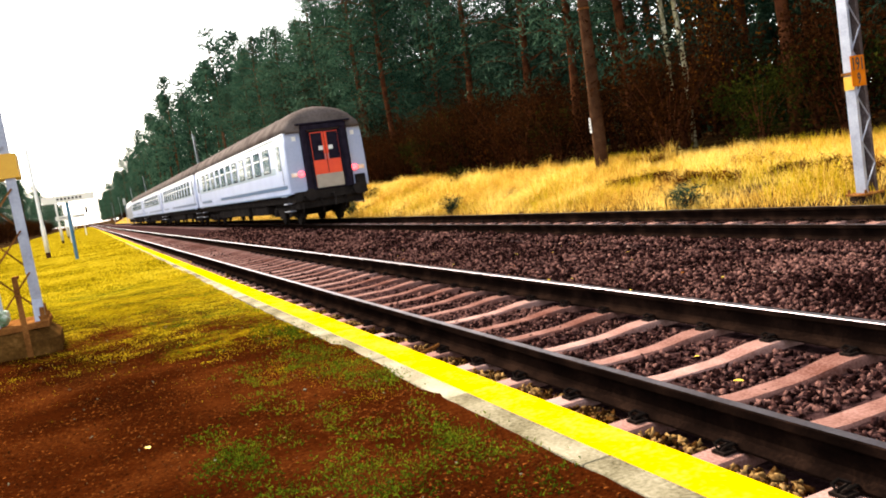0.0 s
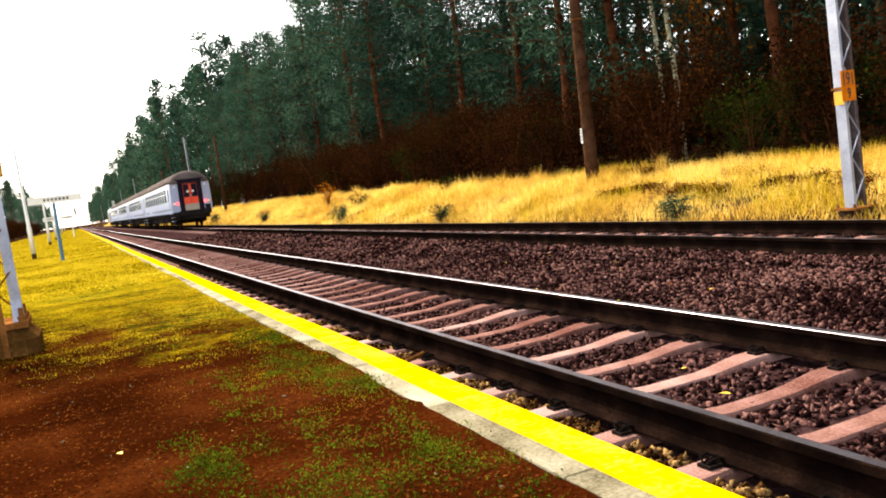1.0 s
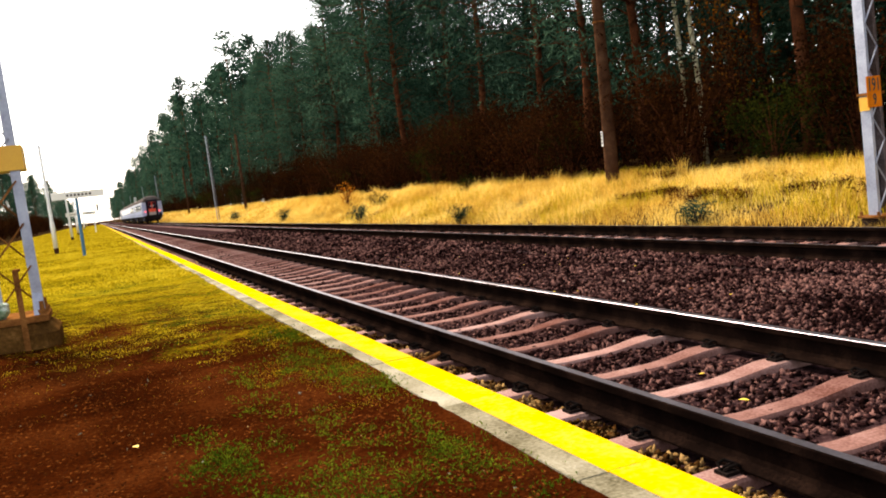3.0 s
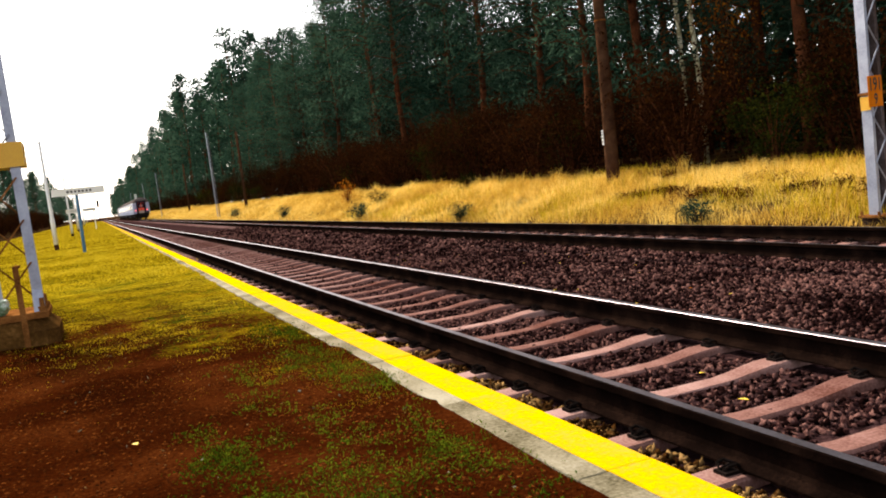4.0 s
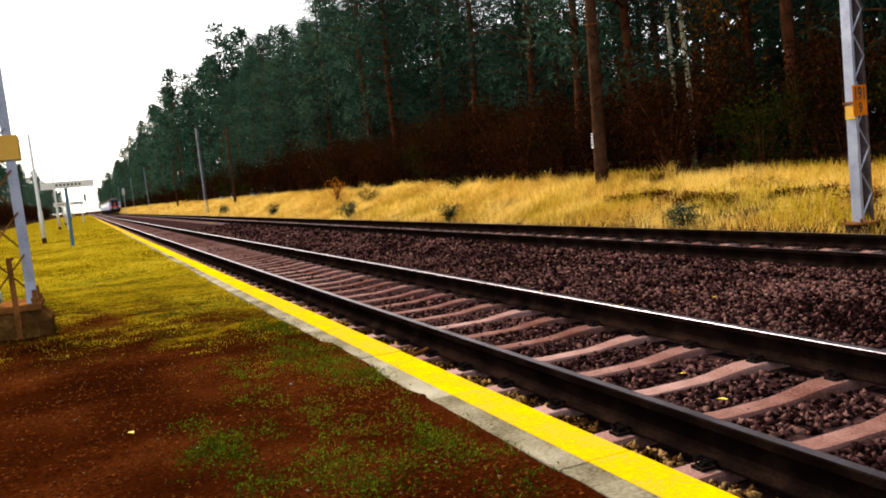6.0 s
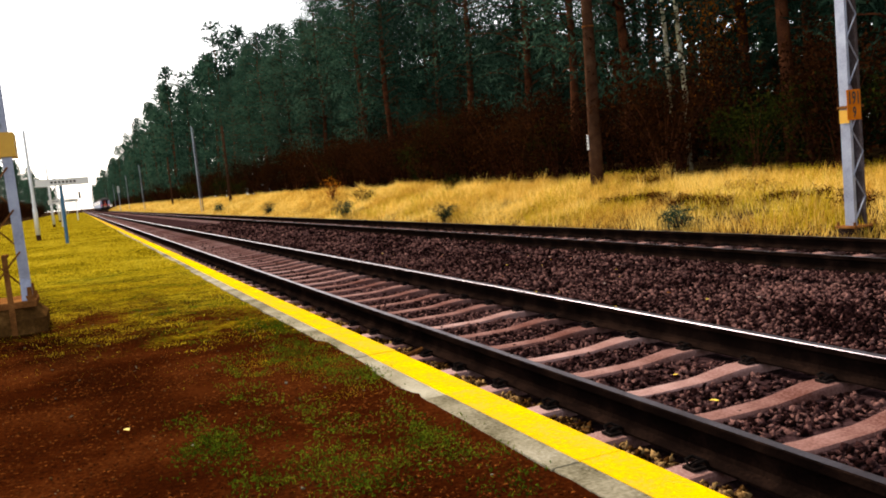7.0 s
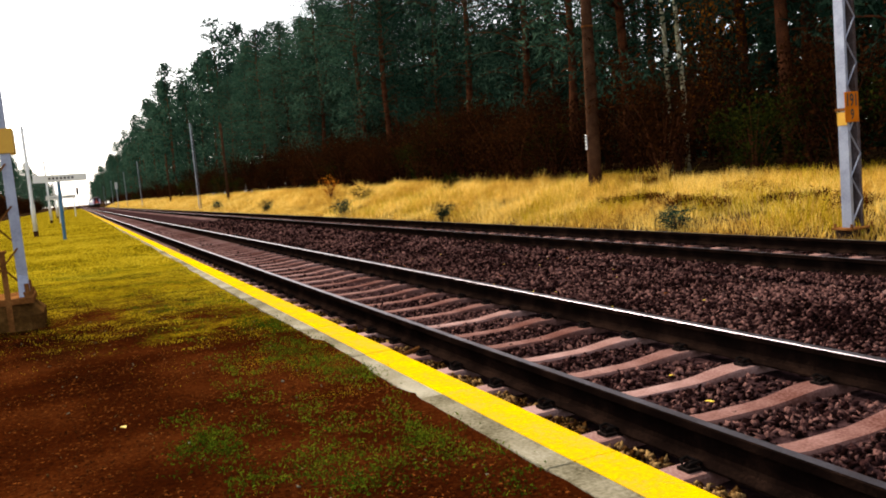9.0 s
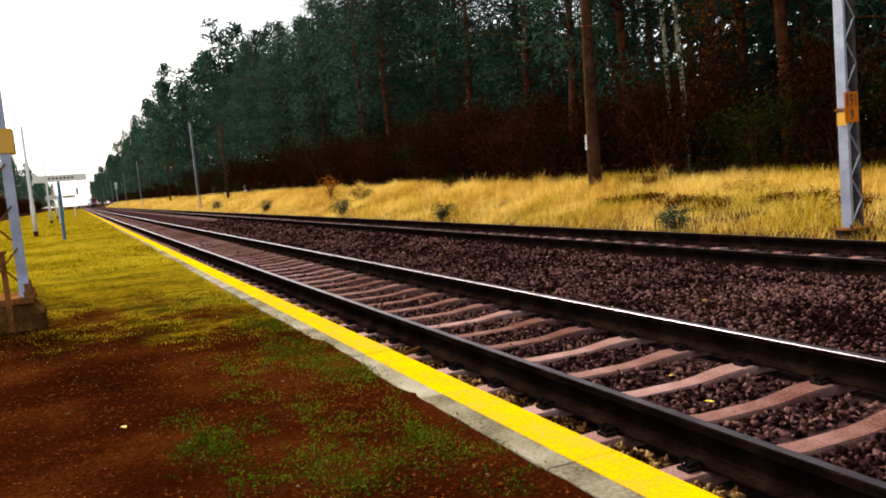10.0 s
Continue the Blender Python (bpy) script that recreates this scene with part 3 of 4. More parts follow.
def carriage():
    """Its rear face stands at y = 0 and it runs on towards +y; rail top is z = 0."""
    c = thing("passenger_carriage", "lilac-white passenger carriage with blue stripe and grey roof", "railway carriage", "carriages of the train")
    side = Shape()
    ys = [0.0, 0.12, LENGTH - 0.12, LENGTH]
    rings = [[p for p in body_ring(y, 0.975 if y in (0.0, LENGTH) else 1.0)] for y in ys]
    low = [[r[i] for i in (0, 1, 2, 3)] + [(r[3][0] + 0.03, r[0][1], 3.3), (r[-4][0] - 0.03, r[0][1], 3.3)] + [r[i] for i in (-4, -3, -2, -1)] for r in rings]
    side.loft(low)
    part("body", side, BODY_WHITE, c, smooth=False)
    roof = Shape()
    rr = []
    for y, d, k in ((-0.1, 0.5, 0.96), (0.0, 0.25, 0.99), (0.25, 0.08, 1.0), (0.7, 0.0, 1.0), (LENGTH - 0.7, 0.0, 1.0), (LENGTH - 0.25, 0.2, 1.0), (LENGTH, 0.6, 0.96)):
        r = body_ring(y, k * 1.004, d)
        rr.append(r[3:-3])
    roof.loft(rr)
    part("roof", roof, ROOF, c, "grimy grey-brown roof", smooth=True)
    for y in (5.0, 9.5, 14.0, 18.5):
        s = Shape()
        s.box(-0.35, 0.35, y, y + 0.8, 4.1, 4.22, c=0.03)
        part("roof_vent", s, ROOF, c)
    for sx in (-1, 1):
        def panel(y0, y1, z0, z1, out=0.012):
            s = Shape()
            def at(z):
                return sx * (np.interp(z, [1.0, 1.9, 2.9, 3.3], [HALF, HALF + 0.01, HALF - 0.02, HALF - 0.06]) + out)
            a, b = at(z0), at(z1)
            i = sx * 0.05
            s.add([(a, y0, z0), (a, y1, z0), (b, y1, z1), (b, y0, z1), (a - i, y0, z0), (a - i, y1, z0), (b - i, y1, z1), (b - i, y0, z1)],
                  [(0, 1, 2, 3), (7, 6, 5, 4), (0, 4, 5, 1), (1, 5, 6, 2), (2, 6, 7, 3), (3, 7, 4, 0)])
            return s
        part("window_band", panel(1.75, LENGTH - 1.75, 1.96, 3.2, 0.004), BODY_BAND, c, "pale blue-grey band round the windows")
        part("stripe", panel(0.3, 15.4, 1.36, 1.5), BODY_STRIPE, c, "dark blue stripe")
        part("stripe", panel(18.9, LENGTH - 1.8, 1.36, 1.5), BODY_STRIPE, c, "dark blue stripe")
        part("gutter", panel(0.3, LENGTH - 0.3, 3.22, 3.27, 0.03), WHITE, c)
        part("sill", panel(0.1, LENGTH - 0.1, 1.13, 1.18, 0.02), BODY_STRIPE, c)
        for i in range(11):
            y0 = 2.6 + i * 1.78
            w = part("window", panel(y0, y0 + 1.22, 2.06, 2.98, 0.014), RUBBER, c, "window with a divided pane")
            part("pane", panel(y0 + 0.05, y0 + 1.17, 2.1, 2.62, 0.02), SIDE_GLASS, w)
            part("pane", panel(y0 + 0.05, y0 + 1.17, 2.66, 2.94, 0.02), SIDE_GLASS, w)
            part("glazing_bar", panel(y0 + 0.03, y0 + 1.19, 2.615, 2.665, 0.026), WHITE, w)
        for y0 in (0.6, LENGTH - 1.5):
            d = part("door", panel(y0, y0 + 0.9, 1.1, 3.15, 0.006), BODY_WHITE, c, "side door")
            part("pane", panel(y0 + 0.18, y0 + 0.72, 2.05, 2.95, 0.014), SIDE_GLASS, d)
            s = Shape()
            s.tube([(sx * (HALF + 0.05), y0 - 0.06, 1.5), (sx * (HALF + 0.05), y0 - 0.06, 2.4)], 0.015, 6)
            part("handrail", s, GALV, d)
            s = Shape()
            s.box(min(sx * 1.2, sx * 1.45), max(sx * 1.2, sx * 1.45), y0 + 0.1, y0 + 0.8, 0.55, 0.58)
            s.box(min(sx * 1.2, sx * 1.45), max(sx * 1.2, sx * 1.45), y0 + 0.1, y0 + 0.8, 0.82, 0.85)
            part("step", s, GALV, c, "footstep")
    # underframe and bogies
    s = Shape()
    s.box(-1.3, 1.3, 0.15, LENGTH - 0.15, 0.85, 1.165)
    part("underframe", s, UNDER, c, "black underframe")
    for y0, y1, a in ((5.6, 9.0, 1.2), (9.6, 13.8, 1.25), (14.4, 18.6, 1.2)):
        s = Shape()
        s.box(-a, a, y0, y1, 0.45, 0.85, c=0.04)
        part("equipment_box", s, UNDER, c)
    for yb in (3.2, LENGTH - 3.2):
        b = Shape()
        for sx in (-1, 1):
            b.box(sx * 1.0 - 0.07, sx * 1.0 + 0.07, yb - 1.75, yb + 1.75, 0.5, 0.68, c=0.02)
            for ya in (yb - 1.25, yb + 1.25):
                b.box(sx * 1.05 - 0.1, sx * 1.05 + 0.1, ya - 0.17, ya + 0.17, 0.34, 0.62, c=0.03)
        b.box(-0.95, 0.95, yb - 0.25, yb + 0.25, 0.3, 0.85)
        for sx in (-1, 1):
            b.box(sx * 1.12 - 0.05, sx * 1.12 + 0.05, yb - 0.45, yb + 0.45, 0.28, 0.62, c=0.03)
            b.box(sx * 0.9 - 0.06, sx * 0.9 + 0.06, yb - 1.9, yb + 1.9, 0.62, 0.86)
            for ya in (yb - 0.62, yb + 0.62, yb - 1.88, yb + 1.88):
                b.box(sx * 0.76 - 0.08, sx * 0.76 + 0.08, ya - 0.06, ya + 0.06, 0.25, 0.7, c=0.02)
        bogie = part("bogie", b, UNDER, c, "dark bogie frame")
        for ya in (yb - 1.25, yb + 1.25):
            for sx in (-1, 1):
                w = Shape()
                w.tube([(sx * 0.68, ya, 0.46), (sx * 0.71, ya, 0.46), (sx * 0.712, ya, 0.46), (sx * 0.82, ya, 0.46)], [0.49, 0.49, 0.46, 0.455], 24)
                part("wheel", w, UNDER, bogie)
    # rear end
    e = Shape()
    e.box(-0.84, -0.62, -0.2, 0.05, 1.2, 3.45, c=0.05)
    e.box(0.62, 0.84, -0.2, 0.05, 1.2, 3.45, c=0.05)
    e.box(-0.84, 0.84, -0.2, 0.05, 3.3, 3.5, c=0.05)
    part("gangway", e, RUBBER, c, "dark rubber gangway frame")
    e = Shape()
    e.box(-0.98, 0.98, -0.24, 0.05, 3.5, 3.545, c=0.012)
    part("rain_lip", e, RUBBER, c, "dark lip over the gangway")
    e = Shape()
    e.box(0.94, 1.3, -0.12, 0.02, 1.0, 1.56, c=0.02)
    part("jumper_box", e, UNDER, c, "black cable connection box")
    e = Shape()
    e.box(-1.2, 1.2, 0.1, 1.3, 0.6, 0.9, c=0.03)
    part("end_tank", e, UNDER, c)
    e = Shape()
    e.box(-0.62, 0.62, -0.07, 0.04, 1.2, 3.32)
    part("end_wall", e, RUBBER, c)
    for sx in (-1, 1):
        e = Shape()
        e.box(min(sx * 0.012, sx * 0.5), max(sx * 0.012, sx * 0.5), -0.1, -0.06, 1.3, 3.2, c=0.01)
        d = part("end_door", e, RED, c, "red end door leaf")
        e = Shape()
        e.box(min(sx * 0.09, sx * 0.485), max(sx * 0.09, sx * 0.485), -0.106, -0.1, 2.22, 3.17)
        part("pane", e, RUBBER, d, "dark end window")
        e = Shape()
        e.box(min(sx * 0.1, sx * 0.26), max(sx * 0.1, sx * 0.26), -0.125, -0.108, 2.56, 2.7, c=0.004)
        part("white_plate", e, WHITE, d)
        e = Shape()
        e.tube([(sx * 0.06, -0.13, 2.2), (sx * 0.06, -0.13, 2.42)], 0.012, 6)
        part("door_handle", e, GALV, d)
        e = Shape()
        e.tube([(sx * 0.98, 0.0, 1.82), (sx * 0.98, -0.06, 1.82), (sx * 0.98, -0.07, 1.82)], [0.1, 0.1, 0.07], 16)
        part("tail_lamp", e, TAIL, c, "glowing red tail lamp")
        e = Shape()
        e.box(min(sx * 1.12, sx * 1.34), max(sx * 1.12, sx * 1.34), -0.02, 0.02, 1.74, 1.88, c=0.004)
        part("reflector", e, AMBER, c, "amber reflector")
        e = Shape()
        e.box(min(sx * 1.0, sx * 1.14), max(sx * 1.0, sx * 1.14), -0.02, 0.02, 2.98, 3.14, c=0.004)
        part("upper_lamp", e, WHITE, c)
        e = Shape()
        e.tube([(sx * 0.875, 0.15, 1.06), (sx * 0.875, -0.25, 1.06), (sx * 0.875, -0.25, 1.06), (sx * 0.875, -0.5, 1.06), (sx * 0.875, -0.51, 1.06), (sx * 0.875, -0.55, 1.06)], [0.13, 0.13, 0.08, 0.08, 0.22, 0.21], 16)
        part("buffer", e, UNDER, c, "black round buffer")
        e = Shape()
        e.tube([(sx * 1.1, -0.05, 0.5), (sx * 1.1, -0.05, 0.95), (sx * 0.7, -0.05, 0.95)], 0.02, 6)
        part("shunter_rail", e, UNDER, c)
    e = Shape()
    e.box(-0.5, 0.5, -0.13, -0.1, 1.25, 1.72, c=0.01)
    part("bridge_plate", e, BEIGE, c, "beige folded bridge plate")
    e = Shape()
    e.tube([(0, 0.1, 1.0), (0, -0.35, 1.0), (0, -0.4, 0.75), (0, -0.36, 0.6)], 0.05, 8)
    part("coupling", e, UNDER, c, "black coupling hook")
    for sx in (-1, 1):
        e = Shape()
        e.tube([(sx * 0.45, 0.05, 0.95), (sx * 0.45, -0.2, 0.8), (sx * 0.42, -0.22, 0.5), (sx * 0.4, -0.05, 0.45)], 0.03, 6)
        part("brake_hose", e, UNDER, c)
    e = Shape()
    e.box(-1.34, 1.34, -0.03, 0.12, 0.88, 1.2, c=0.01)
    part("headstock", e, UNDER, c)
    return c


def locomotive():
    l = thing("locomotive", "dark grey electric locomotive hauling the carriages", "locomotive")
    s = Shape()
    L = 16.0
    prof = [(-1.45, 1.0), (-1.45, 2.9), (-1.25, 3.5), (-0.8, 3.75), (0.8, 3.75), (1.25, 3.5), (1.45, 2.9), (1.45, 1.0)]
    s.loft([[(x * k, y, min(z, zt)) for x, z in prof] for y, k, zt in ((0, 0.97, 3.4), (0.7, 1, 3.75), (L - 0.7, 1, 3.75), (L, 0.97, 3.4))])
    part("body", s, LOCO, l)
    s = Shape()
    s.box(-1.2, 1.2, 0.3, L - 0.3, 0.4, 1.02)
    part("underframe", s, UNDER, l)
    for y in (0.9, 2.6, L - 2.6, L - 0.9):
        for sx in (-1, 1):
            w = Shape()
            w.tube([(sx * 0.68, y + 1.0 if y < 5 else y - 1.0, 0.6), (sx * 0.82, y + 1.0 if y < 5 else y - 1.0, 0.6)], 0.6, 20)
            part("wheel", w, UNDER, l)
    s = Shape()
    for sx in (-0.5, 0.5):
        s.tube([(sx, 3.0, 3.75), (sx, 4.2, 4.5), (sx, 3.2, 5.1)], 0.03, 6)
    s.box(-0.9, 0.9, 3.1, 3.3, 5.08, 5.14)
    part("pantograph", s, UNDER, l)
    s = Shape()
    s.box(-1.0, 1.0, -0.02, 0.03, 2.3, 3.0)
    part("windscreen", s, GLASS, l)
    return l


TRAIN_X = TRACK_B + GAUGE / 2
train = [carriage()]
for k in range(1, 4):
    train.append(copy_thing(train[0], pose(0, 0, 0)))
loco = locomotive()


# ---- vegetation ----
rng = np.random.default_rng(5)


def smooth_noise(x, y, scale, seed):
    return np.array([noise.noise((a * scale, b * scale, seed)) for a, b in zip(x, y)])


def leaf_cards(centres, count, spread, length, width, droop=0.0):
    """Loose narrow triangles scattered round each centre; returns their vertices."""
    c = np.repeat(np.asarray(centres), count, axis=0)
    n = len(c)
    off = rng.normal(size=(n, 3)) * np.asarray(spread)
    d = rng.normal(size=(n, 3)) + off * 1.2
    d[:, 2] -= droop
    d /= np.linalg.norm(d, axis=1)[:, None] + 1e-6
    side = np.cross(d, rng.normal(size=(n, 3)))
    side /= np.linalg.norm(side, axis=1)[:, None] + 1e-6
    L = (length * rng.uniform(0.6, 1.4, n))[:, None]
    w = (width * rng.uniform(0.6, 1.4, n))[:, None]
    p = c + off
    return np.stack([p - side * w, p + side * w, p + d * L], axis=1).reshape(-1, 3)


def pine(height, crown_from, seed, cards, clumps, label, needle_len=0.34, needle_w=0.036, reach=2.6):
    r = random.Random(seed)
    tree = thing("pine_tree", label, "tree", "forest pines")
    lean = (r.uniform(-0.3, 0.3), r.uniform(-0.3, 0.3))
    def stem(z):
        f = z / height
        return Vector((lean[0] * f + 0.12 * math.sin(z * 0.5 + seed), lean[1] * f + 0.12 * math.cos(z * 0.43 + seed), z))
    s = Shape()
    zs = [-0.4] + [height * i / 9 for i in range(1, 10)]
    s.tube([stem(z) for z in zs], [0.2 * (1 - 0.85 * max(0, z) / height) + 0.012 for z in zs], 8)
    b = s
    centres = []
    for i in range(clumps):
        f = r.random() ** 0.8
        z = height * (crown_from + (0.99 - crown_from) * f)
        g = (z / height - crown_from) / (1 - crown_from)
        out = reach * (0.45 + 0.75 * math.sin(math.pi * min(1, 0.22 + 0.78 * g))) * r.uniform(0.45, 1.0) * (1.0 if g < 0.8 else 1.0 - 0.6 * (g - 0.8) / 0.2)
        a = r.uniform(0, 2 * math.pi)
        root = stem(z)
        tip = root + Vector((math.cos(a) * out, math.sin(a) * out, out * r.uniform(-0.15, 0.4)))
        if i % (3 if needle_len < 0.5 else 9) == 0:
            mid = (root + tip) / 2 + Vector((0, 0, 0.12 * out))
            b.tube([root, mid, tip], [0.05, 0.03, 0.01], 4)
        centres.append(tuple(tip))
        centres.append(tuple(root.lerp(tip, r.uniform(0.45, 0.75))))
    for i in range(9):
        z = height * r.uniform(0.12, crown_from + 0.05)
        a = r.uniform(0, 6.28)
        b.tube([stem(z), stem(z) + Vector((math.cos(a), math.sin(a), r.uniform(-0.1, 0.2))) * r.uniform(0.6, 1.8)], [0.025, 0.006], 4)
    part("trunk", s, BARK, tree, "reddish-brown trunk with bare lower twigs", smooth=True)
    part("crown", triangles("crown", leaf_cards(centres, cards, (0.36, 0.36, 0.22), needle_len, needle_w), [NEEDLES]), None, tree, "dark green needle clumps")
    return tree


def shrub(seed, height, width, leaves, mat, label, leaf=0.09, name="forest_shrub", group="undergrowth", stems=9, wood=BARK, slim=0.4):
    r = random.Random(seed)
    sh = thing(name, label, "shrub", group)
    b = Shape()
    centres = []
    for i in range(stems):
        a, k = r.uniform(0, 6.28), r.uniform(0.2, 1.0)
        top = Vector((math.cos(a) * width * k * 0.5, math.sin(a) * width * k * 0.5, height * r.uniform(0.55, 1.0)))
        mid = Vector((top.x * 0.35, top.y * 0.35, top.z * 0.5))
        b.tube([(r.uniform(-0.1, 0.1), r.uniform(-0.1, 0.1), -0.1), mid, top], [0.02 * height / 2 + 0.006, 0.015, 0.004], 4)
        for j in range(5):
            f = r.uniform(0.3, 1.0)
            p = mid.lerp(top, f) if f > 0.5 else Vector((0, 0, 0)).lerp(mid, f * 2)
            centres.append(tuple(p + Vector((r.uniform(-1, 1), r.uniform(-1, 1), r.uniform(-0.5, 0.5))) * width * 0.16))
    part("branchwork", b, wood, sh)
    part("foliage", triangles("foliage", leaf_cards(centres, leaves, (width * 0.1, width * 0.1, height * 0.08), leaf, leaf * slim), [mat]), None, sh)
    return sh


def birch(x, y, height, lean, seed, label):
    r = random.Random(seed)
    t = thing("birch_tree", label, "tree", "birches", m=pose(x, y, 0.5))
    s = Shape()
    zs = [-0.4, 1, 3, 5, 7, 9, 12, height]
    def stem(z):
        return Vector((0.1 * math.sin(z * 0.6 + seed), -lean * z + 0.12 * math.sin(z * 0.8 + seed), z))
    s.tube([stem(z) for z in zs], [0.095 * (1 - 0.85 * max(z, 0) / height) + 0.01 for z in zs], 9)
    part("trunk", s, BIRCH, t, "white bark with dark marks", smooth=True)
    centres = []
    for i in range(26):
        z = r.uniform(3.5, height * 0.97)
        a, o = r.uniform(0, 6.28), r.uniform(0.5, 1.7)
        tip = stem(z) + Vector((math.cos(a) * o, math.sin(a) * o, o * 0.7))
        b = Shape()
        b.tube([stem(z), tip], [0.02, 0.005], 4)
        part("limb", b, BARK, t)
        if z > 6:
            centres.append(tuple(tip))
    part("crown", triangles("crown", leaf_cards(centres, 26, (0.35, 0.35, 0.4), 0.07, 0.03), [ORANGE_LEAF]), None, t, "sparse yellow leaves")


def place(models, spots):
    """Sets the first copy of each model, then copies of it, at the spots (x, y, turn, tall)."""
    used = set()
    for i, (x, y, turn, tall) in enumerate(spots):
        k = i % len(models)
        m = pose(x, y, bank(x, y) - 0.05, 0, 0, turn)
        ob = models[k] if k not in used else copy_thing(models[k], m)
        used.add(k)
        ob.matrix_basis = m
        ob.scale = (tall * 0.5 + 0.5, tall * 0.5 + 0.5, tall)


def forest():
    r = random.Random(11)
    near = [pine(17 + k, (0.3, 0.14, 0.24, 0.1)[k], k, 17, 230, "tall pine with reddish trunk and dark green crown") for k in range(4)]
    spots = []
    for row, x0 in enumerate((16.5, 19.5, 23.5, 28.5)):
        y = -2 + row * 2.3
        while y < 112:
            tall = 1.0 + 0.12 * r.uniform(-1, 1)
            if 58 < y < 105 and row < 3:
                tall *= 0.86
            if row < 2 or not 41 < y < 54:
                spots.append((x0 + r.uniform(-1.2, 1.2), y + r.uniform(-1, 1), r.uniform(0, 360), tall))
            y += 5.0 + row * 0.7
    place(near, spots)
    far = [pine(20 + k, 0.08, 20 + k, 8, 130, "distant pine at the edge of the wood", 0.6, 0.1, 3.0) for k in range(3)]
    spots = []
    for row, x0 in enumerate((15.5, 19.5, 24.5)):
        y = 112 + row * 3
        while y < 1000:
            spots.append((x0 + r.uniform(-1.5, 1.5), y + r.uniform(-2, 2), r.uniform(0, 360), 1.05 + 0.12 * r.uniform(-1, 1)))
            y += 8.0 + 0.035 * (y - 110)
    # the wood on the platform's side
    for row, x0 in enumerate((-17.0, -22.0)):
        y = 36 + row * 3
        while y < 700:
            spots.append((x0 + r.uniform(-1.5, 1.5), y, r.uniform(0, 360), 0.4 + 0.12 * r.random() + min(0.3, y * 0.001)))
            y += 8.0 + 0.04 * y
    place(far, spots)
    n = 70000
    x, y = rng.uniform(31, 44, n), rng.uniform(-6, 135, n)
    z = 0.5 + 13.0 * rng.random(n) ** 1.2
    keep = (smooth_noise(x, y + z * 1.3, 0.3, 51.0) > -0.3 + 0.02 * z * rng.random(n)) & ~((z > 7) & (y > 40) & (y < 57))
    c = np.stack([x, y, z], 1)[keep]
    tagged(new("deep_wood", triangles("deep_wood", leaf_cards(c, 1, (0.3, 0.3, 0.3), 1.1, 0.28), [NEEDLES])), "dark mass of needles deep inside the wood", "wood", kind="stuff")
    low = [shrub(40 + k, 3.4, 3.4, 40, BROWN_LEAF, "dense undergrowth shrub with brown autumn leaves darkened for forest shade", 0.1, stems=13) for k in range(3)]
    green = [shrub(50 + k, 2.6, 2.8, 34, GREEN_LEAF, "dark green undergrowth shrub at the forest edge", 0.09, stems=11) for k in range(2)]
    spots, gspots = [], []
    for row, x0 in enumerate((13.4, 15.0, 17.5)):
        y = 2 + row
        while y < 420:
            (gspots if r.random() < (0.65 if y < 19 else 0.25) else spots).append((x0 + r.uniform(-0.7, 0.7), y, r.uniform(0, 360), r.uniform(0.7, 1.25)))
            y += 2.1 + 0.03 * y
    spots = [p for p in spots if not (18.8 < p[1] < 23.5 and p[0] < 16.6)]
    spots += [(15.2, 20.2, 0, 0.8), (15.5, 21.6, 90, 0.85), (15.3, 22.8, 40, 0.8)]
    y = 30.0
    while y < 330:
        for x0 in (-13.5, -15.5):
            spots.append((x0 + r.uniform(-0.8, 0.8), y + r.uniform(-0.6, 0.6), r.uniform(0, 360), r.uniform(0.8, 1.2)))
        y += 2.2 + 0.03 * y
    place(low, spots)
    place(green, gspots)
    birch(17.0, 22.9, 14, 0.0, 1, "slender birch with peeling white bark")
    birch(17.1, 22.1, 15, -0.03, 2, "slender birch leaning beside its neighbour")
    oaks = [shrub(60, 7.5, 4.0, 20, ORANGE_LEAF, "young tree with rust-orange autumn leaves", 0.1, "autumn_tree", "autumn trees", 16)]
    place(oaks, [(18.6, 22.0, 0, 1.1)])


forest()


def saplings():
    kinds = [shrub(70 + k, 0.6, 0.85, 16, NEEDLES, "small dark pine sapling in the dry grass", 0.13, "pine_sapling", "saplings", 9, slim=0.07) for k in range(3)]
    place(kinds, [(8.25, 23.6, 0, 1.0), (8.3, 12.5, 40, 0.9), (8.3, 34.4, 90, 1.3), (8.5, 51, 10, 1.3), (8.5, 70, 20, 1.4)])
    o = [shrub(80, 0.95, 0.8, 6, ORANGE_LEAF, "little shrub with bright orange leaves", 0.08, "orange_shrub", "saplings", 8)]
    place(o, [(10.5, 43.3, 0, 1.35)])
    g = [shrub(81, 0.9, 1.4, 16, GREEN_LEAF, "low green shrub in the dry grass", 0.06, "green_shrub", "saplings", 9)]
    place(g, [(10.3, 37.5, 0, 0.9), (11.6, 30.0, 60, 0.9)])


saplings()


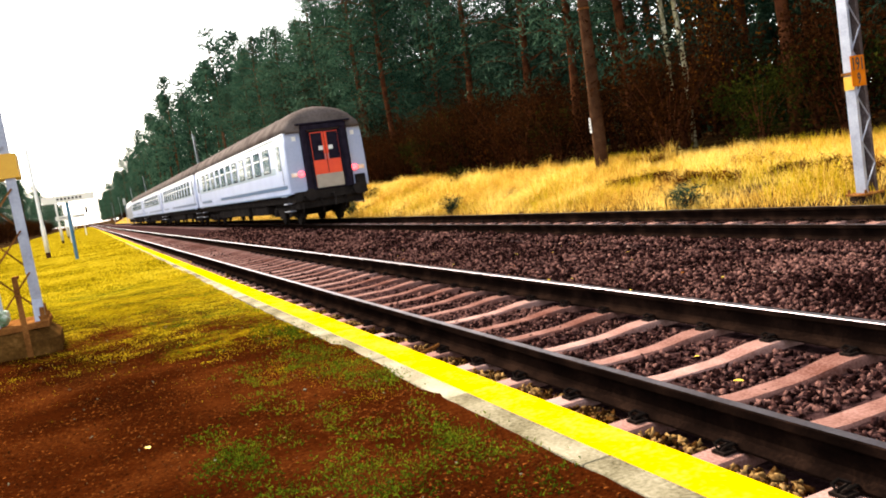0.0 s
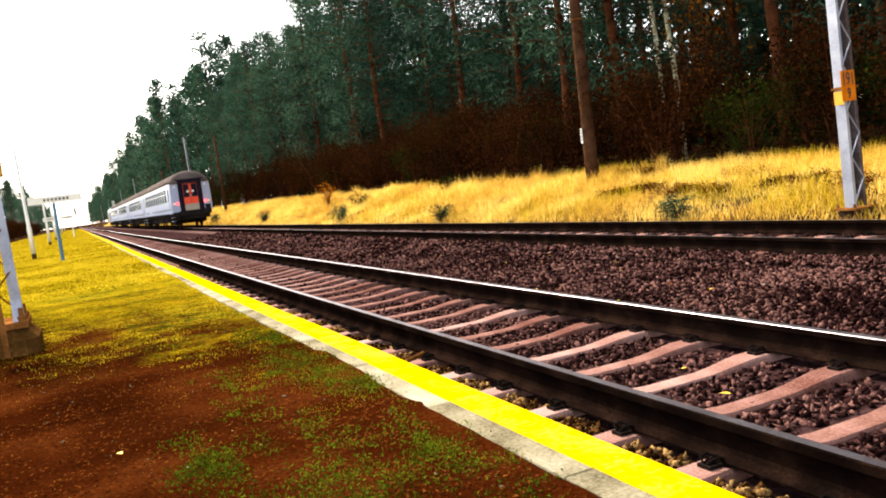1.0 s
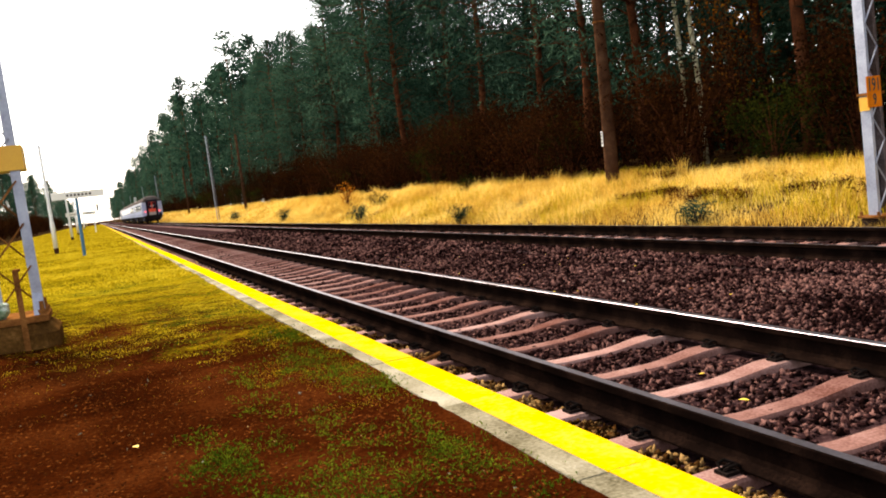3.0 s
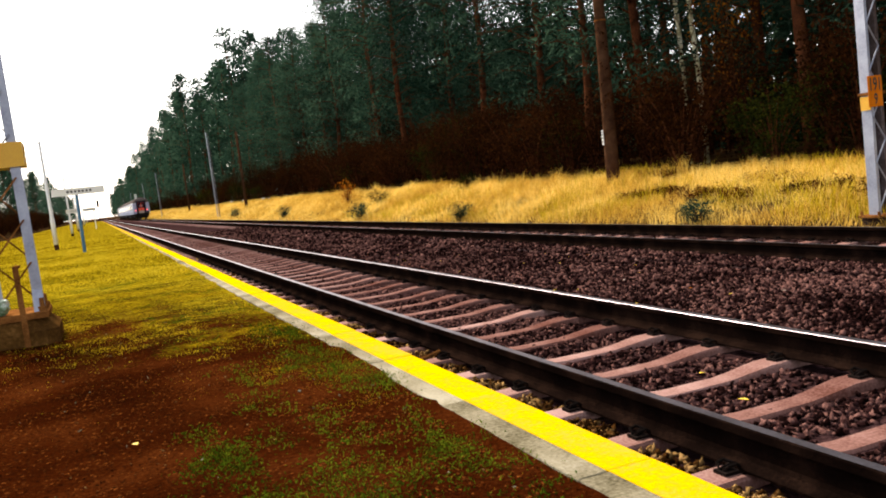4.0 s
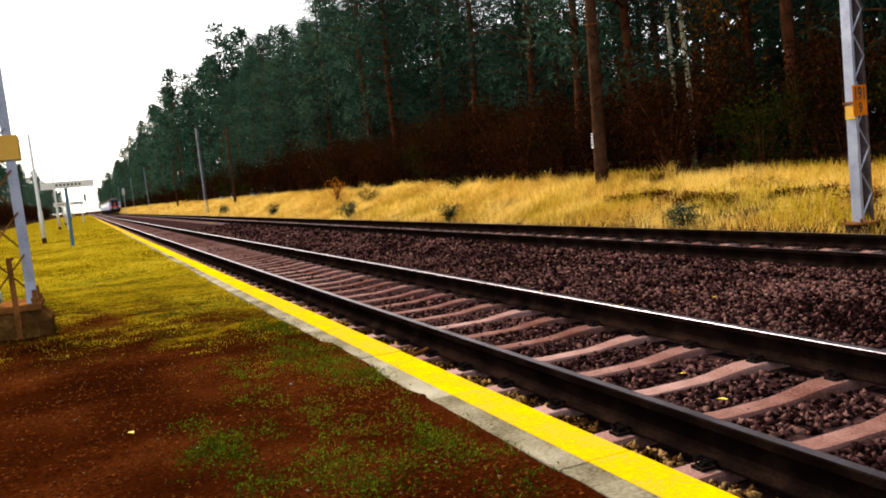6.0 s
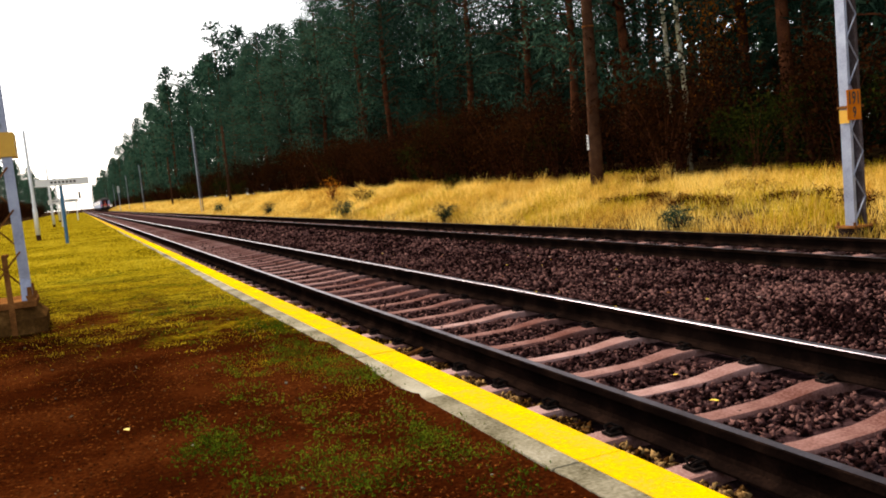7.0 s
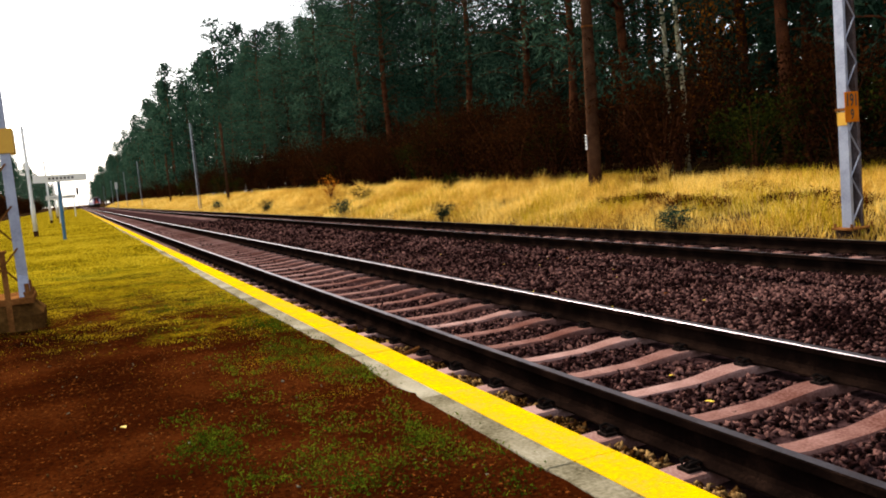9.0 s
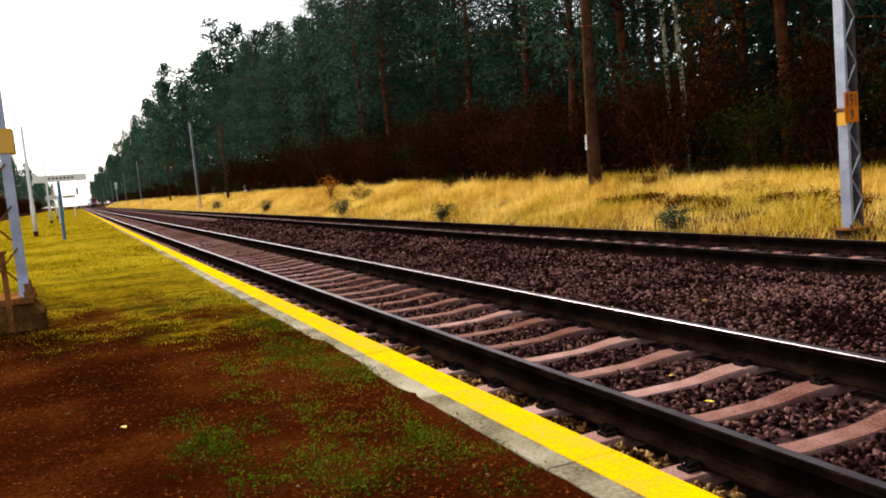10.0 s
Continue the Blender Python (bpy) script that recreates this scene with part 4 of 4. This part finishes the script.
def blades(x, y, z, h, w, lean):
    """Grass blades as two-triangle bent strips."""
    n = len(x)
    a = rng.uniform(0, 2 * np.pi, n)
    d = np.stack([np.cos(a), np.sin(a), np.zeros(n)], 1)
    s = np.stack([-np.sin(a), np.cos(a), np.zeros(n)], 1)
    p = np.stack([x, y, z], 1)
    k = (lean * h * rng.uniform(0.2, 1.2, n))[:, None]
    up = np.stack([np.zeros(n), np.zeros(n), h], 1)
    w = np.asarray(w).reshape(-1, 1) * np.ones((n, 1))
    m = p + up * 0.55 + d * k * 0.35
    t = p + up + d * k
    return np.stack([p - s * w, p + s * w, m + s * w * 0.7, p - s * w, m + s * w * 0.7, m - s * w * 0.7, m - s * w * 0.7, m + s * w * 0.7, t], 1).reshape(-1, 3)


def dry_grass():
    parts = []
    for y0, y1, per, w, tall in ((2, 26, 560, 0.0045, 0.36), (26, 60, 260, 0.009, 0.4), (60, 130, 80, 0.022, 0.5), (130, 330, 18, 0.06, 0.7)):
        n = int((y1 - y0) * 4.6 * per)
        x = 7.75 + 5.2 * rng.random(n) ** 0.9
        y = rng.uniform(y0, y1, n)
        d = smooth_noise(x, y, 0.6, 4.0)
        hollow = (np.abs(x - 10.0 - 0.35 * np.sin(y * 1.3)) < 0.3) & (y > 7.5) & (y < 17.5) & (rng.random(n) < 0.65)
        keep = (d > -0.45 + 0.5 * rng.random(n) - 0.25) & ~hollow
        x, y, d = x[keep], y[keep], d[keep]
        z = np.array([bank(a, b) for a, b in zip(x, y)]) - 0.02
        h = tall * rng.uniform(0.5, 1.25, len(x)) * (0.75 + 0.5 * d) * np.interp(x, [7.7, 8.4, 9.5, 13], [0.45, 0.8, 1.0, 1.15])
        parts.append(blades(x, y, z, h, w, 0.95))
    ty = 6 + 60 * rng.random(260) ** 1.2
    tx = rng.uniform(9.6, 12.9, 260)
    x = np.repeat(tx, 46) + 0.1 * rng.normal(size=260 * 46)
    y = np.repeat(ty, 46) + 0.1 * rng.normal(size=260 * 46)
    tall = np.interp(y, [8, 20], [0.55, 0.9]) * np.repeat(rng.uniform(0.4, 0.78, 260), 46) * rng.uniform(0.5, 1.1, 260 * 46)
    z = np.array([bank(a, b) for a, b in zip(x, y)]) - 0.02
    parts.append(blades(x, y, z, tall, 0.0045 + 0.00012 * y, 0.6))
    v = np.concatenate(parts)
    me = triangles("dry_grass", v, [DRY_GRASS])
    tagged(new("dry_grass", me), "tall straw-yellow dry grass on the bank beside the track", "grass", kind="stuff")
    n = 34000
    x, y = rng.uniform(8.3, 13.4, n), 2 + 38 * rng.random(n) ** 1.5
    keep = smooth_noise(x, y, 0.45, 9.0) > 0.1 + 0.3 * rng.normal(size=n) * 0.4
    x, y = x[keep], y[keep]
    z = np.array([bank(a, b) for a, b in zip(x, y)]) - 0.02
    tagged(new("green_grass", triangles("green_grass", blades(x, y, z, rng.uniform(0.2, 0.46, len(x)), 0.006, 0.7), [MOSSY_GRASS])), "patches of green grass among the dry stalks", "grass", kind="stuff")
    n = 5000
    x, y = rng.uniform(9.2, 12.5, n), rng.uniform(6, 26, n)
    keep = smooth_noise(x, y * 0.6, 0.5, 21.0) > 0.28
    x, y = x[keep], y[keep]
    n = 1100
    yh = rng.uniform(7.6, 17.4, n)
    xh = 9.85 + 0.3 * np.sin(yh * 1.3) + 0.15 * rng.normal(size=n)
    hump = smooth_noise(xh, yh, 1.1, 77.0) > -0.1
    x, y = np.concatenate([x, xh[hump]]), np.concatenate([y, yh[hump]])
    z = np.array([bank(a, b) for a, b in zip(x, y)]) - 0.05
    tagged(new("dead_bracken", triangles("dead_bracken", leaf_cards(np.stack([x, y, z + 0.18], 1), 12, (0.08, 0.08, 0.05), 0.09, 0.011), [LITTER])), "flattened reddish-brown dead bracken in the grass", "bracken", kind="stuff")


dry_grass()


def platform_grass():
    parts = []
    for y0, y1, per, w, h0 in ((0.8, 5, 9000, 0.0014, 0.004), (5, 12, 6500, 0.003, 0.006), (12, 30, 1100, 0.01, 0.022), (30, 90, 180, 0.03, 0.04), (90, 225, 36, 0.08, 0.06)):
        x0 = -4.2 if y1 < 13 else -8.5
        n = int((y1 - y0) * (-1.18 - x0) * per)
        x, y = rng.uniform(x0, -1.18, n), rng.uniform(y0, y1, n)
        d = smooth_noise(x, y, 1.1, 14.0) + 0.6 * smooth_noise(x, y, 4.0, 15.0)
        cover = np.interp(y + 1.1 * (x + 2.2), [1.5, 3.5, 5.0, 7, 10, 14], [-1.2, -0.75, -0.4, 0.0, 0.6, 1.1])
        keep = d + cover > 0.24 * rng.normal(size=n)
        x, y, d = x[keep], y[keep], d[keep]
        h = h0 * rng.uniform(0.5, 1.5, len(x)) * (1 + 0.5 * np.clip(d, 0, 1))
        a = rng.uniform(0, 6.283, len(x))
        p = np.stack([x, y, np.array([platform_z(a, b) for a, b in zip(x, y)]) - 0.002], 1)
        side = np.stack([np.cos(a), np.sin(a), 0 * a], 1) * w
        tip = np.stack([-np.sin(a) * h * rng.uniform(0, 1.4, len(x)), np.cos(a) * h * rng.uniform(0, 1.4, len(x)), h + 0.002], 1)
        parts.append(np.stack([p - side, p + side, p + tip], 1).reshape(-1, 3))
    tagged(new("platform_grass", triangles("platform_grass", np.concatenate(parts), [MOSSY_GRASS])), "short mossy yellow-green grass on the platform", "grass", kind="stuff")
    n = 60000
    x, y = rng.uniform(-4.3, -1.2, n), 0.8 + 10 * rng.random(n) ** 1.2
    c = np.stack([x, y, np.full(n, TOP - 0.008)], 1)
    flat = leaf_cards(c, 1, (0.002, 0.002, 0.003), 0.016, 0.005)
    flat[:, 2] = TOP - 0.006 + (flat[:, 2] - TOP) * 0.3
    tagged(new("leaf_litter", triangles("leaf_litter", flat, [LITTER])), "reddish-brown litter of dead leaves and needles on the platform", "litter", kind="stuff")
    # mossy weeds in clumps
    cs = []
    for x, y, n, s in ((-2.12, 2.89, 90, 0.1), (-2.13, 3.29, 26, 0.07), (-2.05, 2.97, 34, 0.08), (-1.85, 2.42, 60, 0.12), (-2.03, 2.55, 34, 0.08), (-1.72, 2.38, 130, 0.12), (-1.8, 4.05, 26, 0.1), (-1.76, 4.42, 24, 0.1), (-1.66, 3.18, 24, 0.08), (-1.79, 3.55, 30, 0.1), (-1.3, 3.75, 220, 0.15), (-1.34, 4.45, 170, 0.17), (-1.62, 2.9, 26, 0.1), (-1.85, 5.6, 40, 0.2), (-1.34, 5.4, 190, 0.16), (-1.4, 2.5, 110, 0.1)):
        for i in range(n // 2):
            cs.append((x + rng.normal() * s * 0.6, min(y + rng.normal() * s * 1.4, 99), TOP + 0.008))
    for _ in range(1500):
        x, y = rng.uniform(-2.1, -1.19), 1.8 + 7.5 * rng.random() ** 1.1
        d = noise.noise((x * 1.6, y * 1.2, 41.0)) + 0.7 * noise.noise((x * 5.5, y * 4.0, 42.0))
        if d > 0.46 - 0.2 * rng.random() - 0.24 * min(1.0, max(0.0, (x + 2.1) / 0.9)):
            cs.append((x, y, platform_z(x, y) + 0.006))
    cs = np.array(cs)
    cs = cs[cs[:, 0] < -1.2]
    tagged(new("platform_weeds", triangles("platform_weeds", leaf_cards(cs, 14, (0.026, 0.026, 0.005), 0.014, 0.0028, -0.5), [GREEN_GRASS])), "low green weed clumps on the bare soil", "weeds", kind="stuff")


platform_grass()


# ---- loose stones ----
def stones(x, y, z, size, name, mat, label, category="gravel"):
    """Angular stones: jittered boxes with twelve triangles each."""
    n = len(x)
    c = np.array([(a, b, e) for e in (-1, 1) for a, b in ((-1, -1), (1, -1), (1, 1), (-1, 1))], dtype=float)
    f = np.array([(3, 2, 1), (3, 1, 0), (4, 5, 6), (4, 6, 7), (0, 1, 5), (0, 5, 4), (1, 2, 6), (1, 6, 5), (2, 3, 7), (2, 7, 6), (3, 0, 4), (3, 4, 7)])
    v = c[None] * (1 + rng.uniform(-0.6, 0.2, (n, 8, 3)))
    v *= (size[:, None] * rng.uniform((0.8, 0.45, 0.25), (1.7, 0.95, 0.6), (n, 3)))[:, None, :]
    q = rng.normal(size=(n, 4))
    q[:, 1:3] *= 0.45
    q /= np.linalg.norm(q, axis=1)[:, None]
    w, a, b, e = q.T
    R = np.stack([1 - 2 * (b * b + e * e), 2 * (a * b - e * w), 2 * (a * e + b * w), 2 * (a * b + e * w), 1 - 2 * (a * a + e * e), 2 * (b * e - a * w), 2 * (a * e - b * w), 2 * (b * e + a * w), 1 - 2 * (a * a + b * b)], 1).reshape(n, 3, 3)
    v = np.einsum("nij,nkj->nki", R, v) + np.stack([x, y, z], 1)[:, None]
    me = bpy.data.meshes.new(name)
    faces = (f[None] + 8 * np.arange(n)[:, None, None]).reshape(-1, 3)
    me.vertices.add(n * 8)
    me.vertices.foreach_set("co", v.astype(np.float32).ravel())
    me.loops.add(faces.size)
    me.loops.foreach_set("vertex_index", faces.astype(np.int32).ravel())
    me.polygons.add(len(faces))
    me.polygons.foreach_set("loop_start", np.arange(0, faces.size, 3, dtype=np.int32))
    me.materials.append(mat)
    me.update(calc_edges=True)
    return tagged(new(name, me), label, category, kind="stuff")


def ballast_stones():
    X, Y, S = [], [], []
    for y0, y1, per, size in ((0.6, 8, 1250, 0.018), (8, 14, 620, 0.021), (14, 24, 230, 0.03), (24, 44, 70, 0.042)):
        n = int((y1 - y0) * 8.4 * per)
        x, y = rng.uniform(-0.92, 7.6, n), rng.uniform(y0, y1, n)
        keep = (y > (x + 2.0) / 1.35) | (y > 8)
        X.append(x[keep]), Y.append(y[keep]), S.append(size * rng.uniform(0.45, 1.45, keep.sum()))
    x, y, s = np.concatenate(X), np.concatenate(Y), np.concatenate(S)
    off = np.abs((y - SLEEPER_Y + 0.09 + 0.3) % 0.6 - 0.3)
    buried_end = ((x > 4.3) & (x < 4.95)) | ((x > -0.93) & (x < -0.38)) | ((x > 6.65) & (x < 7.3)) | ((x > 1.72) & (x < 2.2))
    on_sleeper = (off < 0.105 + 0.3 * s) & (((x > -0.58) & (x < 2.08)) | ((x > 4.47) & (x < 7.13))) & ~buried_end & (rng.random(len(x)) > 0.02)
    on_rail = np.zeros(len(x), bool)
    for r in (0, GAUGE, TRACK_B, TRACK_B + GAUGE):
        on_rail |= np.abs(x - r) < 0.1
    keep = ~on_sleeper & ~on_rail
    x, y, s, be = x[keep], y[keep], s[keep], buried_end[keep]
    z = np.array([bed(a) for a in x]) + 0.35 * s * rng.uniform(-0.5, 1.6, len(x)) + np.where(be, 0.045, 0.0) + np.where(x < -0.08, 0.03, 0.0)
    z -= np.where((x > -0.6) & (x < 2.1), np.maximum(0, s - 0.02) * 1.1 + np.where(y > 9, 0.012, 0), 0)
    mound = np.interp(x, [2.1, 2.6, 3.4, 4.2, 4.6], [0, 0.03, 0.06, 0.05, 0.02])
    z += mound * (0.6 + 0.6 * smooth_noise(x, y, 0.8, 31.0))
    rusty = x < -0.08
    stones(x[~rusty], y[~rusty], z[~rusty], s[~rusty], "ballast_stones", STONE, "loose dark purplish-grey crushed stone ballast")
    stones(x[rusty], y[rusty], z[rusty], s[rusty], "rusty_ballast_stones", RUSTY_STONE, "rust-stained ballast stones between rail and platform")
    n = 1500
    x, y = rng.uniform(-4.2, -1.2, n), 0.9 + 9 * rng.random(n) ** 1.3
    stones(x, y, np.full(n, TOP - 0.012), 0.004 * rng.uniform(0.3, 1.3, n), "platform_grit", RUSTY_STONE, "small brown crumbs of soil and grit", "grit")
    n = 130
    x, y = rng.uniform(-4.0, -1.2, n), 0.9 + 7 * rng.random(n)
    stones(x, y, np.full(n, TOP - 0.008), 0.006 * rng.uniform(0.4, 1.2, n), "pale_chippings", CONCRETE, "scattered pale stone chips on the platform", "chippings")


ballast_stones()


def fallen_leaf(x, y, z, turn, size, mat, label):
    s = Shape()
    pts = [(0, -1, 0), (0.5, -0.5, 0.1), (0.62, 0.1, 0.16), (0.3, 0.7, 0.12), (0, 1.1, 0.0), (-0.3, 0.7, 0.1), (-0.6, 0.1, 0.2), (-0.5, -0.5, 0.12)]
    top = [(a * size, b * size, (c + 0.05) * size) for a, b, c in pts]
    s.loft([[(a, b, c - 0.03 * size) for a, b, c in top], top])
    ob = new("fallen_leaf", s.mesh("fallen_leaf", mat))
    ob.matrix_basis = pose(x, y, z, 0, 0, turn)
    tagged(ob, label, "leaf", "fallen leaves")


LEAF_YELLOW = material("yellow_leaf", [(0.75, 0.5, 0.03), (0.85, 0.65, 0.08)], 30, 0.6, 0.1, trans=0.3)
fallen_leaf(0.67, 3.36, -0.185, 30, 0.028, LEAF_YELLOW, "bright yellow fallen leaf between the rails")
for x, y, z, t in ((0.9, 3.95, -0.19, 80), (-2.9, 3.0, 0.262, 10), (-1.62, 1.95, 0.264, 120), (-2.75, 1.75, 0.262, 60), (-2.35, 3.4, 0.262, 200), (3.2, 5.5, -0.16, 50), (2.9, 7.5, -0.16, 10)):
    fallen_leaf(x, y, z, t, 0.02, LEAF_YELLOW if t > 50 else BEIGE, "small pale fallen leaf")
leaf_spots = random.Random(8)
for i in range(26):
    x, y = leaf_spots.uniform(2.0, 4.3), leaf_spots.uniform(4.5, 16)
    fallen_leaf(x, y, bed(x) + 0.085, leaf_spots.uniform(0, 360), leaf_spots.uniform(0.012, 0.024), LEAF_YELLOW if i % 3 else ORANGE_LEAF, "small yellowed leaf lying on the ballast")
stick = Shape()
stick.tube([(-0.72, 5.4, -0.17), (-0.45, 5.5, -0.15), (-0.2, 5.58, -0.12), (-0.15, 5.6, -0.11)], [0.012, 0.016, 0.018, 0.012], 7)
tagged(new("stick", stick.mesh("stick", RUST)), "orange-brown stick lying on the ballast by the rail", "stick")


# ---- platform edge slabs ----
def edge_slabs():
    slab, stripe = Shape(), Shape()
    slab.box(-0.26, 0.0, 0.001, 0.999, -0.09, 0.0, c=0.004)
    stripe.box(-0.16, -0.003, 0.0005, 0.9995, -0.002, 0.003, c=0.001)
    wall = Shape()
    wall.box(-1.25, EDGE - 0.05, -14, 226, -0.6, TOP - 0.095)
    part("retaining_wall", wall, CONCRETE, platform, "stained concrete retaining wall")
    slab_mesh, stripe_mesh = slab.mesh("edge_slab", CONCRETE), stripe.mesh("paint_stripe", YELLOW)
    r = random.Random(3)
    for i in range(-5, 226):
        ob = part("edge_slab", slab_mesh, None, platform, "grey concrete edge slab", m=pose(EDGE + r.uniform(-0.003, 0.003), float(i), TOP + r.uniform(-0.0015, 0.0015), 0, 0, r.uniform(-0.08, 0.08)))
        part("paint_stripe", stripe_mesh, None, ob, "worn yellow safety stripe")


edge_slabs()


# ---- what moves ----
TRAIN_Y = [(0, 27.9), (0.5, 44.5), (1.0, 61.7), (2.0, 96.0), (2.7, 120.0), (4.0, 163.0), (5.0, 199.0), (5.7, 225.0), (7.0, 275.0), (8.5, 335.0), (10, 396.0)]


def motions():
    for k, c in enumerate(train):
        walk(c, [(t, pose(TRAIN_X, y + k * (LENGTH + 0.9), 0)) for t, y in TRAIN_Y])
    walk(loco, [(t, pose(TRAIN_X, y + 4 * (LENGTH + 0.9), 0)) for t, y in TRAIN_Y])


motions()
